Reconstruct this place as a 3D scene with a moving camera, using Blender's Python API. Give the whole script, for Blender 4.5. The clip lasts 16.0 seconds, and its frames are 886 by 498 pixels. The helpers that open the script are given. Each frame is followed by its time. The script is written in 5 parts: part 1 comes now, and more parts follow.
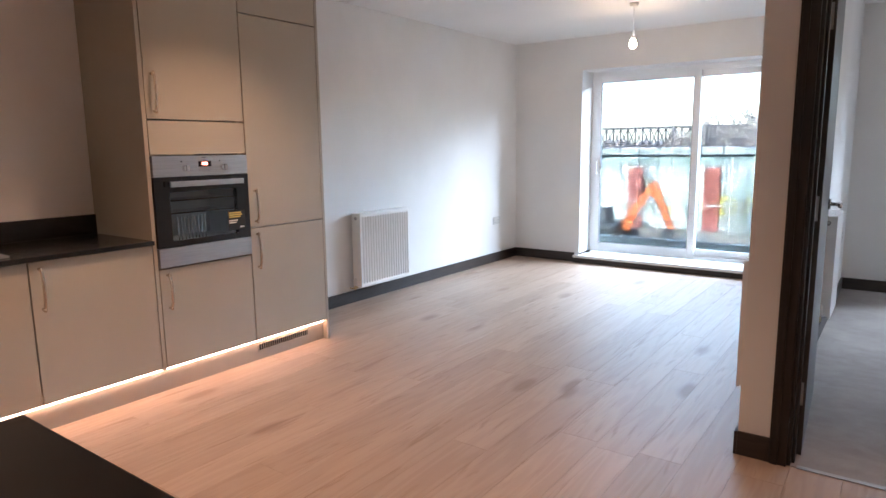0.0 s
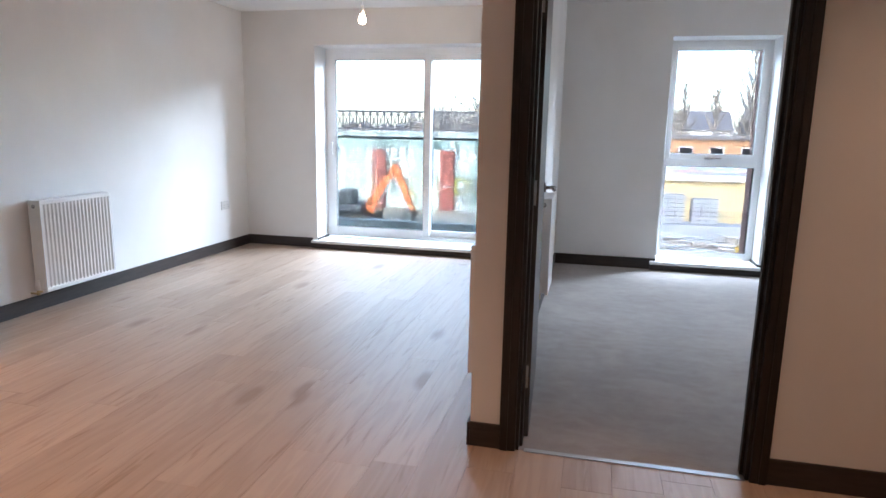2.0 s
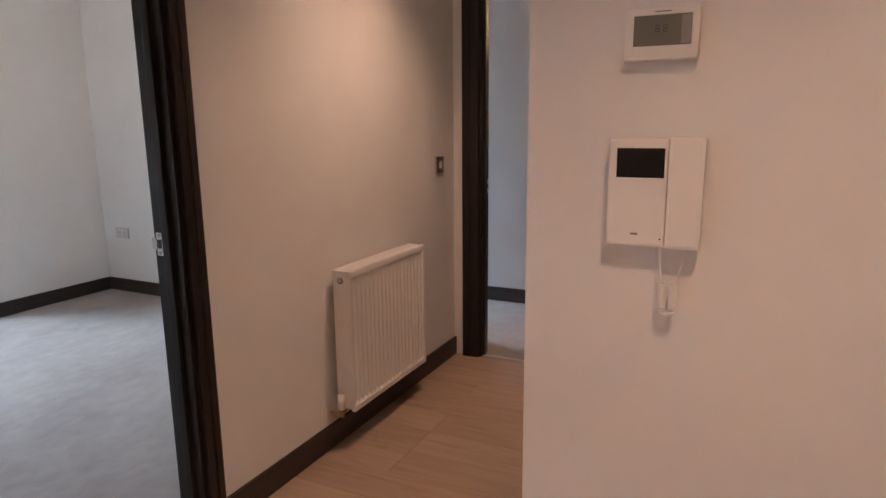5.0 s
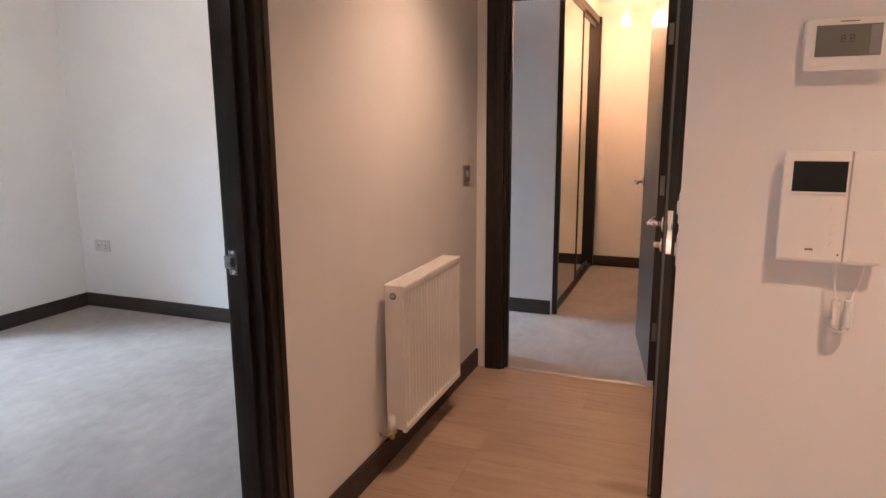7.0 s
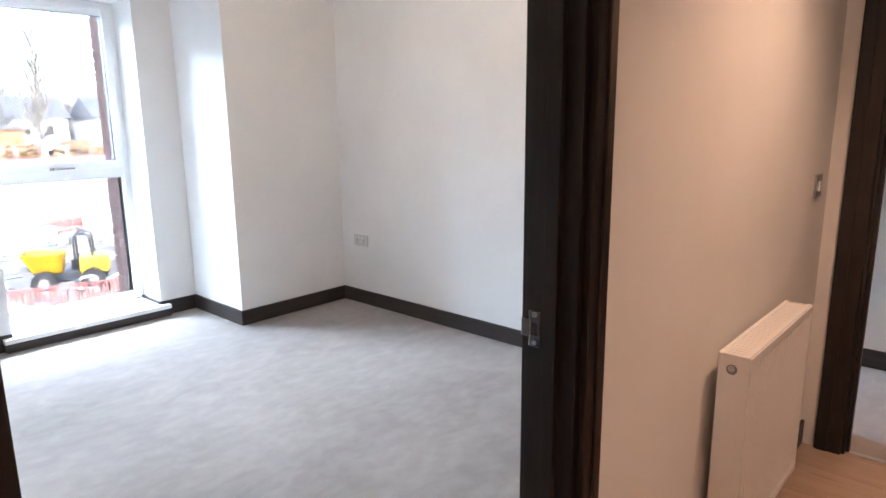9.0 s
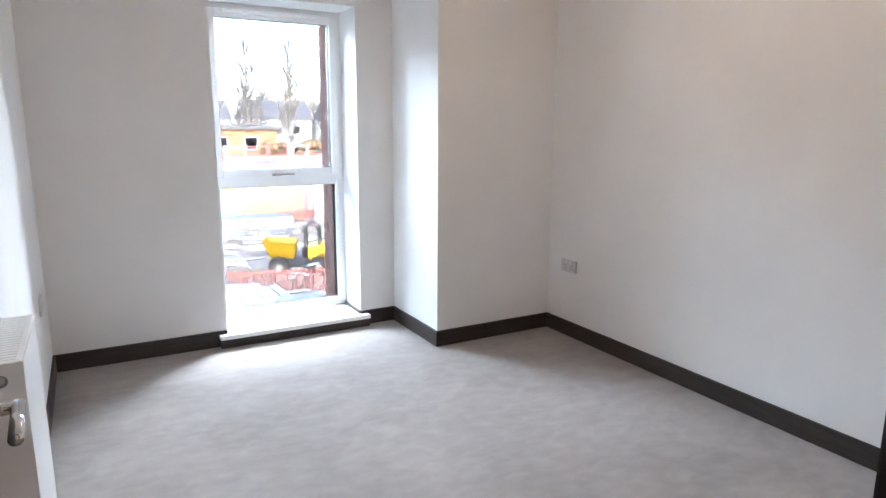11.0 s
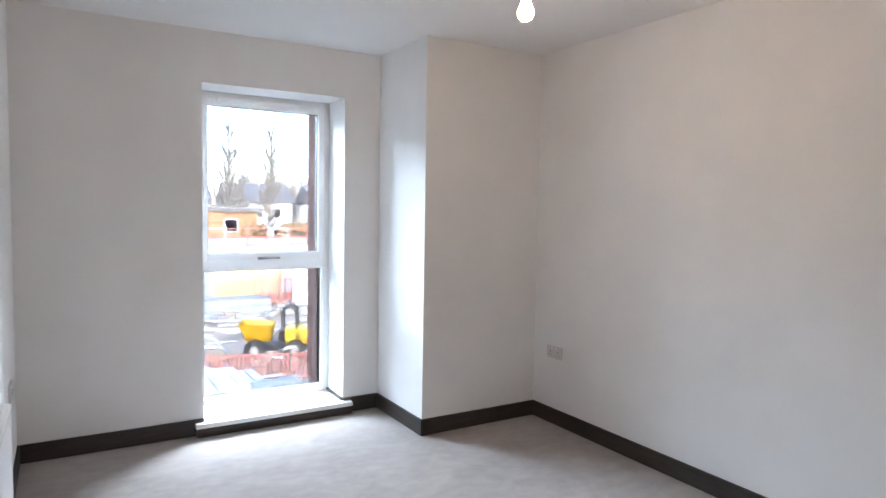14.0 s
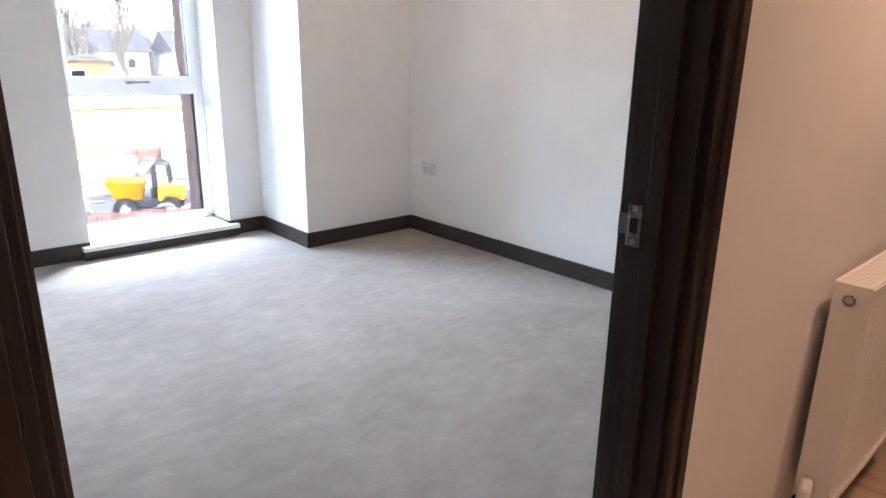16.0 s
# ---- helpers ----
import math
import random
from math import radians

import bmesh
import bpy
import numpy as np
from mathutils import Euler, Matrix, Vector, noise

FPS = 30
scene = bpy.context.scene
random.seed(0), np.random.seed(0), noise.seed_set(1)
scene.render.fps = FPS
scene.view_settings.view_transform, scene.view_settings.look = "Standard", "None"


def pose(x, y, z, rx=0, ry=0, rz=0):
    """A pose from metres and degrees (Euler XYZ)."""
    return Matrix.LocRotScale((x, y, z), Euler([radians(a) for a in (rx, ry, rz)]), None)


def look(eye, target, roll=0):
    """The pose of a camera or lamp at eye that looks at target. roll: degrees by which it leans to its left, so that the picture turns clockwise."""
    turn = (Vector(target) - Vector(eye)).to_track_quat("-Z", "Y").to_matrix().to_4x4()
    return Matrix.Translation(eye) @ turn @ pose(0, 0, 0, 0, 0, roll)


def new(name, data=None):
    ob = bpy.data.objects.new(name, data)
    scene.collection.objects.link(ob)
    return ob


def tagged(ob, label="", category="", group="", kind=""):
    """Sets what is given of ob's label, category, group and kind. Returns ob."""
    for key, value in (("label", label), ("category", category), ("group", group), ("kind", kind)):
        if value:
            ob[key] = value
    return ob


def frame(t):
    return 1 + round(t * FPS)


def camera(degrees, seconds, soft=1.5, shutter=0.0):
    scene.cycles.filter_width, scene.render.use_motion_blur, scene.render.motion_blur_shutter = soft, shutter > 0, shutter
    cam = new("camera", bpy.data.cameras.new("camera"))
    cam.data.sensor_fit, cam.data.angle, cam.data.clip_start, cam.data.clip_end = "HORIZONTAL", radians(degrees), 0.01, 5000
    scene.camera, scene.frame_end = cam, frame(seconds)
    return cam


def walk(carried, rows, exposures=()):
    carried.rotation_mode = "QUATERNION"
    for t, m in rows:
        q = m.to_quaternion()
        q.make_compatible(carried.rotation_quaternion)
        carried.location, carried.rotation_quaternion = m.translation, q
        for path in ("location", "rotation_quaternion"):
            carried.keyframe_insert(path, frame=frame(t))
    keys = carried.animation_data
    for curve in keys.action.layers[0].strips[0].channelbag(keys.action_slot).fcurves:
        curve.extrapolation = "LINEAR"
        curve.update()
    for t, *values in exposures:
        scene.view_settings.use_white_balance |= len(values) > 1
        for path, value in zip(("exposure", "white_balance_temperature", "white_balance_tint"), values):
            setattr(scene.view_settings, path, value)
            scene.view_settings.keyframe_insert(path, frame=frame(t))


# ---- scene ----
cam = camera(69.8, 16.0)
PATH = [
    (0, (0.029, 0.067, 1.321), (-1.13, 1.666, 1.005), -0.7),
    (0.5, (-0.034, 0.064, 1.306), (-1.153, 1.69, 0.981), -0.1),
    (1, (-0.088, 0.086, 1.29), (-1.145, 1.749, 0.946), -0.1),
    (1.5, (-0.068, 0.247, 1.288), (-0.943, 2.01, 0.931), 0.2),
    (2, (-0.017, 0.438, 1.305), (-0.467, 2.351, 0.934), 1.1),
    (2.5, (-0.097, 0.656, 1.293), (-0.006, 2.62, 0.926), 0.7),
    (3, (-0.176, 0.839, 1.29), (0.373, 2.725, 0.915), -0.5),
    (3.5, (-0.181, 1.06, 1.313), (0.741, 2.792, 0.926), -2.3),
    (4, (-0.29, 1.221, 1.323), (1.061, 2.641, 0.923), -3.1),
    (4.2, (-0.371, 1.255, 1.327), (1.129, 2.514, 0.921), -2.7),
    (6.3, (-1.012, 1.616, 1.348), (0.815, 2.343, 0.977), -0.1),
    (6.5, (-0.978, 1.675, 1.339), (0.851, 2.398, 0.974), -0.2),
    (7, (-0.801, 1.792, 1.352), (1.029, 2.506, 0.979), -0.3),
    (7.5, (-0.695, 1.915, 1.362), (1.133, 2.628, 0.977), 0.4),
    (8, (-0.59, 2.122, 1.361), (1.226, 2.868, 0.98), 0.4),
    (8.5, (-0.473, 2.251, 1.36), (1.228, 3.23, 0.974), -0.2),
    (9, (-0.363, 2.324, 1.383), (1.085, 3.643, 0.979), -0.6),
    (9.2, (-0.371, 2.36, 1.389), (1.006, 3.753, 0.984), -0.2),
    (11.3, (-0.072, 2.719, 1.429), (0.777, 4.494, 1.075), 0.3),
    (11.5, (-0.07, 2.724, 1.432), (0.698, 4.542, 1.109), 0.4),
    (12, (-0.075, 2.72, 1.455), (0.606, 4.584, 1.205), 0.9),
    (12.5, (-0.086, 2.736, 1.464), (0.591, 4.611, 1.294), 1.3),
    (13, (-0.092, 2.742, 1.476), (0.634, 4.602, 1.36), 1.5),
    (13.5, (-0.115, 2.747, 1.475), (0.82, 4.512, 1.377), 1.4),
    (14, (-0.136, 2.719, 1.437), (0.893, 4.429, 1.31), 1.0),
    (14.5, (-0.245, 2.651, 1.381), (0.819, 4.326, 1.132), 0.7),
    (15, (-0.299, 2.508, 1.299), (0.752, 4.163, 0.904), 0.8),
    (15.5, (-0.302, 2.441, 1.255), (0.773, 4.054, 0.762), 1.0),
    (16, (-0.307, 2.426, 1.242), (0.973, 3.855, 0.675), 0.9),
]

EXPOSURES = [
    (0.0, 5.95, 5750, 10), (2.0, 5.9, 5800, 10), (4.2, 6.05, 5800, 10), (6.5, 6.8, 5850, 10), (8.0, 6.6, 5850, 10), (9.0, 6.85, 5900, 10),
    (9.4, 6.85, 5950, 10), (11.3, 6.35, 6100, 11), (12.5, 6.2, 6100, 11), (14.0, 6.3, 6050, 11), (15.0, 6.65, 6000, 11), (16.0, 6.7, 6000, 11)]
walk(cam, [(t, look(eye, target, roll)) for t, eye, target, roll in PATH], EXPOSURES)

# ---- light ----
world = bpy.data.worlds.new("sky")
scene.world = world
world.use_nodes = True
wn, wl = world.node_tree.nodes, world.node_tree.links
sky = wn.new("ShaderNodeTexSky")
sky.sky_type, sky.sun_disc = "NISHITA", False
sky.sun_elevation, sky.sun_rotation = radians(32), radians(200)
sky.air_density, sky.dust_density, sky.ozone_density = 1.0, 1.5, 1.0
wl.new(sky.outputs[0], wn["Background"].inputs[0])
wn["Background"].inputs[1].default_value = 0.15
sun = new("sun", bpy.data.lights.new("sun", "SUN"))
sun.data.energy, sun.data.angle, sun.data.color = 0.3, radians(20), (1, 0.96, 0.9)
sun.matrix_basis = look((0, 0, 0), (0.3, 0.75, -0.55))
# added lamps standing in for sky above each window: x, width, watts, colour
for lx, lw, watts, tone in ((-1.96, 3.4, 13, (0.72, 0.87, 1.0)), (1.07, 3.2, 15, (0.82, 0.91, 1.0)), (3.95, 2.4, 24, (0.82, 0.91, 1.0))):
    al = bpy.data.lights.new("sky_fill_lamp", "AREA")
    al.shape, al.size, al.size_y, al.energy, al.color = "RECTANGLE", lw, 1.7, watts, tone
    new("sky_fill_lamp", al).matrix_basis = look((lx, 10.2, 3.65), (lx, 6.9, 1.15))
# recessed downlights in kitchen and hall: x, y, watts
DOWNLIGHTS = [(-2.45, 0.6, 1.8), (-2.45, 2.2, 1.6), (-0.35, 1.2, 0.8), (1.55, 2.3, 0.75)]

# ---- plan ----
CEIL = 2.49
XL = -3.768          # living room, kitchen wall
PA, PB = -0.461, -0.365   # partition between living room and bedroom
YH, YB = 2.888, 3.0  # hall wall, hall side and bedroom side
YF, YW = 6.818, 7.11  # facade inside, window plane
XC = 2.697           # bedroom east wall
XE = 2.525           # end of the hall
XI, YI = 0.612, 1.81  # intercom wall and its corner
YS = -1.6            # south wall
BH, BT = 0.104, 0.013  # baseboard


# ---- materials ----
def mat(name, color=(0.8, 0.8, 0.8), rough=0.5, metal=0.0, **more):
    m = bpy.data.materials.new(name)
    m.use_nodes = True
    b = m.node_tree.nodes["Principled BSDF"]
    b.inputs["Base Color"].default_value = (*color, 1)
    b.inputs["Roughness"].default_value = rough
    b.inputs["Metallic"].default_value = metal
    for k, v in more.items():
        b.inputs[k.replace("_", " ")].default_value = v
    return m


def noisy(m, scale, c1, c2, bump=0.0, bscale=None, stretch=(1, 1, 1), detail=4.0, rvar=0.0, lo=0.3, hi=0.7, dist=0.002):
    """Colour between c1 and c2 by noise at two scales, and bump."""
    n, l = m.node_tree.nodes, m.node_tree.links
    b = n["Principled BSDF"]
    tc = n.new("ShaderNodeTexCoord")
    mp = n.new("ShaderNodeMapping")
    mp.inputs["Scale"].default_value = stretch
    l.new(tc.outputs["Object"], mp.inputs[0])
    t1 = n.new("ShaderNodeTexNoise")
    t1.inputs["Scale"].default_value, t1.inputs["Detail"].default_value = scale, detail
    l.new(mp.outputs[0], t1.inputs["Vector"])
    r = n.new("ShaderNodeValToRGB")
    r.color_ramp.elements[0].position, r.color_ramp.elements[1].position = lo, hi
    r.color_ramp.elements[0].color, r.color_ramp.elements[1].color = (*c1, 1), (*c2, 1)
    l.new(t1.outputs[0], r.inputs[0])
    l.new(r.outputs[0], b.inputs["Base Color"])
    if bump:
        t2 = n.new("ShaderNodeTexNoise")
        t2.inputs["Scale"].default_value, t2.inputs["Detail"].default_value = bscale or scale * 8, 3
        l.new(mp.outputs[0], t2.inputs["Vector"])
        bp = n.new("ShaderNodeBump")
        bp.inputs["Strength"].default_value, bp.inputs["Distance"].default_value = bump, dist
        l.new(t2.outputs[0], bp.inputs["Height"])
        l.new(bp.outputs[0], b.inputs["Normal"])
    if rvar:
        mr = n.new("ShaderNodeMapRange")
        base = b.inputs["Roughness"].default_value
        mr.inputs[3].default_value, mr.inputs[4].default_value = base - rvar, base + rvar
        l.new(t1.outputs[0], mr.inputs[0])
        l.new(mr.outputs[0], b.inputs["Roughness"])
    return m


WALL = noisy(mat("white_wall_paint", rough=0.75), 2.2, (0.76, 0.755, 0.745), (0.81, 0.805, 0.795), 0.08, 160)
CEILING = noisy(mat("ceiling_paint", rough=0.85), 1.5, (0.78, 0.78, 0.775), (0.82, 0.82, 0.815), 0.06, 140)
WENGE = noisy(mat("wenge_wood", rough=0.42), 9, (0.007, 0.0045, 0.0036), (0.021, 0.0135, 0.0105), 0.25, 60, (9, 9, 0.7), 6)
WENGE_H = noisy(mat("wenge_wood_lengthwise", rough=0.45), 7, (0.020, 0.014, 0.012), (0.042, 0.031, 0.026), 0.2, 60, (0.9, 0.9, 9), 6)
DOOR = noisy(mat("dark_door_laminate", rough=0.33), 8, (0.034, 0.031, 0.030), (0.055, 0.049, 0.047), 0.12, 50, (8, 8, 0.6), 6, 0.05)
UPVC = noisy(mat("white_upvc", rough=0.28), 3, (0.80, 0.81, 0.82), (0.84, 0.85, 0.86))
SILL = noisy(mat("white_sill_board", rough=0.3), 3, (0.80, 0.80, 0.79), (0.85, 0.85, 0.84))
ENAMEL = noisy(mat("white_enamel", rough=0.32), 4, (0.80, 0.795, 0.78), (0.84, 0.835, 0.82))
PLASTIC = mat("white_plastic", (0.80, 0.79, 0.77), 0.35)
GREYP = mat("grey_plastic", (0.25, 0.25, 0.25), 0.4)
CHROME = mat("chrome", (0.75, 0.75, 0.76), 0.12, 1.0)
STEEL = noisy(mat("brushed_steel", (0.5, 0.5, 0.5), 0.34, 1.0), 30, (0.46, 0.46, 0.47), (0.56, 0.56, 0.565), 0.06, 300, (0.3, 0.3, 8))
BRONZE = mat("pale_nickel_handle", (0.72, 0.60, 0.47), 0.22, 1.0)
CABINET = noisy(mat("cashmere_gloss_front", rough=0.2, Coat_Weight=0.3, Coat_Roughness=0.06), 2, (0.41, 0.368, 0.292), (0.44, 0.395, 0.316))
CARCASS = noisy(mat("cashmere_side_panel", rough=0.4), 2, (0.39, 0.345, 0.275), (0.42, 0.372, 0.30))
GRANITE = noisy(mat("black_worktop", rough=0.22), 90, (0.006, 0.006, 0.006), (0.014, 0.013, 0.0125), 0.03, 200, rvar=0.05)
BLACKGLASS = mat("black_oven_glass", (0.008, 0.008, 0.009), 0.06)
BLACK = mat("black_plastic", (0.012, 0.012, 0.012), 0.4)
CAVITY = mat("oven_cavity_enamel", (0.10, 0.12, 0.14), 0.3)
SCREEN = mat("dark_screen", (0.012, 0.014, 0.016), 0.12)
LCD = mat("grey_lcd", (0.17, 0.175, 0.15), 0.2)
LCDTEXT = mat("lcd_digits", (0.03, 0.03, 0.03), 0.5)
INK = mat("grey_print", (0.2, 0.19, 0.18), 0.6)
YELLOWINK = mat("yellow_print", (0.65, 0.5, 0.12), 0.6)
MIRROR = mat("mirror", (0.9, 0.9, 0.9), 0.01, 1.0)
BRASS = mat("brass_valve", (0.55, 0.45, 0.25), 0.3, 1.0)


def carpet():
    """Cut pile: tufts, and patches where footsteps and the vacuum have brushed the pile another way."""
    m = mat("carpet", rough=0.95, Sheen_Weight=0.2)
    n, l = m.node_tree.nodes, m.node_tree.links
    b = n["Principled BSDF"]
    tc = n.new("ShaderNodeTexCoord")

    def nz(scale, detail, distortion, stretch=(1, 1, 1)):
        mp = n.new("ShaderNodeMapping")
        mp.inputs["Scale"].default_value = stretch
        l.new(tc.outputs["Object"], mp.inputs[0])
        t = n.new("ShaderNodeTexNoise")
        t.inputs["Scale"].default_value, t.inputs["Detail"].default_value, t.inputs["Distortion"].default_value = scale, detail, distortion
        l.new(mp.outputs[0], t.inputs["Vector"])
        return t.outputs[0]

    def ranged(x, a, c, lo, hi):
        r = n.new("ShaderNodeMapRange")
        r.inputs[1].default_value, r.inputs[2].default_value, r.inputs[3].default_value, r.inputs[4].default_value = a, c, lo, hi
        l.new(x, r.inputs[0])
        return r.outputs[0]

    def add(x, y):
        q = n.new("ShaderNodeMath")
        l.new(x, q.inputs[0])
        l.new(y, q.inputs[1])
        return q.outputs[0]

    brushed = ranged(nz(2.4, 4, 0.5, (1, 1.3, 1)), 0.40, 0.62, 0.0, 0.30)
    scuffs = ranged(nz(11, 5, 0.4, (1, 1.4, 1)), 0.36, 0.70, 0.0, 0.34)
    tuft = ranged(nz(260, 2, 0), 0.25, 0.75, 0.0, 0.34)
    mix = add(add(brushed, scuffs), tuft)
    r = n.new("ShaderNodeValToRGB")
    r.color_ramp.elements[0].color, r.color_ramp.elements[1].color = (0.255, 0.226, 0.207, 1), (0.40, 0.362, 0.337, 1)
    l.new(mix, r.inputs[0])
    l.new(r.outputs[0], b.inputs["Base Color"])
    bp = n.new("ShaderNodeBump")
    bp.inputs["Strength"].default_value, bp.inputs["Distance"].default_value = 0.6, 0.006
    l.new(mix, bp.inputs["Height"])
    l.new(bp.outputs[0], b.inputs["Normal"])
    return m


CARPET = carpet()


def glow(name, color, strength):
    m = mat(name, color, 0.5)
    b = m.node_tree.nodes["Principled BSDF"]
    b.inputs["Emission Color"].default_value, b.inputs["Emission Strength"].default_value = (*color, 1), strength
    return m


BULB = glow("lit_filament_bulb", (1.0, 0.70, 0.45), 4.6)
BULB_STRONG = glow("bright_filament_bulb", (1.0, 0.48, 0.22), 8)
LED = glow("warm_led_strip", (1.0, 0.55, 0.36), 0.6)
REDLED = glow("red_clock_digits", (1.0, 0.06, 0.03), 3)
LENS = glow("downlight_lens", (1.0, 0.66, 0.40), 2)


def pane_glass(name, tint):
    m = bpy.data.materials.new(name)
    m.use_nodes = True
    n, l = m.node_tree.nodes, m.node_tree.links
    n.remove(n["Principled BSDF"])
    tr, gl, mx, fr = n.new("ShaderNodeBsdfTransparent"), n.new("ShaderNodeBsdfGlossy"), n.new("ShaderNodeMixShader"), n.new("ShaderNodeFresnel")
    tr.inputs[0].default_value = (*tint, 1)
    gl.inputs["Roughness"].default_value = 0.02
    fr.inputs[0].default_value = 1.4
    l.new(fr.outputs[0], mx.inputs[0])
    l.new(tr.outputs[0], mx.inputs[1])
    l.new(gl.outputs[0], mx.inputs[2])
    l.new(mx.outputs[0], n["Material Output"].inputs[0])
    return m


GLASS = pane_glass("window_glass", (0.265, 0.27, 0.274))
GREENGLASS = pane_glass("balustrade_glass", (0.92, 0.97, 0.95))


def oak():
    m = mat("oak_plank", rough=0.42)
    n, l = m.node_tree.nodes, m.node_tree.links
    b = n["Principled BSDF"]
    tc, oi = n.new("ShaderNodeTexCoord"), n.new("ShaderNodeObjectInfo")
    off = n.new("ShaderNodeVectorMath")
    off.operation = "MULTIPLY_ADD"
    cmb = n.new("ShaderNodeCombineXYZ")
    for i in range(3):
        l.new(oi.outputs["Random"], cmb.inputs[i])
    off.inputs[1].default_value = (37, 53, 11)
    l.new(cmb.outputs[0], off.inputs[0])
    l.new(tc.outputs["Object"], off.inputs[2])
    mp = n.new("ShaderNodeMapping")
    mp.inputs["Scale"].default_value = (7, 0.55, 1)
    l.new(off.outputs[0], mp.inputs[0])
    warp = n.new("ShaderNodeTexNoise")
    warp.inputs["Scale"].default_value, warp.inputs["Detail"].default_value, warp.inputs["Distortion"].default_value = 1.6, 2.5, 0.6
    l.new(mp.outputs[0], warp.inputs["Vector"])
    ring = n.new("ShaderNodeMath")
    ring.operation = "MULTIPLY"
    ring.inputs[1].default_value = 34
    l.new(warp.outputs[0], ring.inputs[0])
    sn = n.new("ShaderNodeMath")
    sn.operation = "SINE"
    l.new(ring.outputs[0], sn.inputs[0])
    mp2 = n.new("ShaderNodeMapping")
    mp2.inputs["Scale"].default_value = (60, 2.6, 1)
    l.new(off.outputs[0], mp2.inputs[0])
    fib = n.new("ShaderNodeTexNoise")
    fib.inputs["Scale"].default_value, fib.inputs["Detail"].default_value = 1.0, 5
    l.new(mp2.outputs[0], fib.inputs["Vector"])
    # knots
    mp3 = n.new("ShaderNodeMapping")
    mp3.inputs["Scale"].default_value = (5.5, 2.0, 0)
    l.new(off.outputs[0], mp3.inputs[0])
    vor = n.new("ShaderNodeTexVoronoi")
    vor.inputs["Scale"].default_value = 0.62
    l.new(mp3.outputs[0], vor.inputs["Vector"])
    kn = n.new("ShaderNodeMapRange")
    kn.inputs[1].default_value, kn.inputs[2].default_value, kn.inputs[3].default_value, kn.inputs[4].default_value = 0.02, 0.19, 0.95, 0.0
    l.new(vor.outputs["Distance"], kn.inputs[0])
    r = n.new("ShaderNodeValToRGB")
    r.color_ramp.elements[0].position, r.color_ramp.elements[1].position = 0.0, 1.0
    r.color_ramp.elements[0].color, r.color_ramp.elements[1].color = (0.27, 0.18, 0.125, 1), (0.49, 0.375, 0.29, 1)
    s1 = n.new("ShaderNodeMath")
    s1.operation = "MULTIPLY_ADD"
    s1.inputs[1].default_value, s1.inputs[2].default_value = 0.08, 0.33
    l.new(sn.outputs[0], s1.inputs[0])
    s2 = n.new("ShaderNodeMath")
    s2.operation = "MULTIPLY_ADD"
    s2.inputs[1].default_value = 0.20
    l.new(fib.outputs[0], s2.inputs[0])
    l.new(s1.outputs[0], s2.inputs[2])
    s3 = n.new("ShaderNodeMath")
    s3.operation = "MULTIPLY_ADD"
    s3.inputs[1].default_value = 0.34
    l.new(oi.outputs["Random"], s3.inputs[0])
    l.new(s2.outputs[0], s3.inputs[2])
    s4 = n.new("ShaderNodeMath")
    s4.operation = "SUBTRACT"
    l.new(s3.outputs[0], s4.inputs[0])
    l.new(kn.outputs[0], s4.inputs[1])
    # short dark pores and cathedral flecks
    mp4 = n.new("ShaderNodeMapping")
    mp4.inputs["Scale"].default_value = (30, 2.4, 1)
    l.new(off.outputs[0], mp4.inputs[0])
    fl = n.new("ShaderNodeTexNoise")
    fl.inputs["Scale"].default_value, fl.inputs["Detail"].default_value, fl.inputs["Distortion"].default_value = 1.0, 3, 1.0
    l.new(mp4.outputs[0], fl.inputs["Vector"])
    fr_ = n.new("ShaderNodeMapRange")
    fr_.inputs[1].default_value, fr_.inputs[2].default_value, fr_.inputs[3].default_value, fr_.inputs[4].default_value = 0.58, 0.72, 0.0, 0.42
    l.new(fl.outputs[0], fr_.inputs[0])
    s5 = n.new("ShaderNodeMath")
    s5.operation = "SUBTRACT"
    l.new(s4.outputs[0], s5.inputs[0])
    l.new(fr_.outputs[0], s5.inputs[1])
    l.new(s5.outputs[0], r.inputs[0])
    l.new(r.outputs[0], b.inputs["Base Color"])
    bp = n.new("ShaderNodeBump")
    bp.inputs["Strength"].default_value, bp.inputs["Distance"].default_value = 0.35, 0.0012
    l.new(s2.outputs[0], bp.inputs["Height"])
    l.new(bp.outputs[0], b.inputs["Normal"])
    mr = n.new("ShaderNodeMapRange")
    mr.inputs[3].default_value, mr.inputs[4].default_value = 0.34, 0.52
    l.new(fib.outputs[0], mr.inputs[0])
    l.new(mr.outputs[0], b.inputs["Roughness"])
    return m


OAK = oak()
JOINT = mat("dark_joint", (0.20, 0.145, 0.10), 0.8)


# ---- mesh helpers ----
def box(bm, x0, y0, z0, x1, y1, z1, bevel=0.0):
    r = bmesh.ops.create_cube(bm, size=1, matrix=Matrix.Translation(((x0 + x1) / 2, (y0 + y1) / 2, (z0 + z1) / 2)) @ Matrix.Diagonal((abs(x1 - x0), abs(y1 - y0), abs(z1 - z0), 1)))
    if bevel:
        es = list({e for v in r["verts"] for e in v.link_edges})
        bmesh.ops.bevel(bm, geom=es, offset=bevel, segments=2, affect="EDGES", profile=0.7)
    return bm


def bx(*a, bevel=0.0):
    return box(bmesh.new(), *a, bevel=bevel)


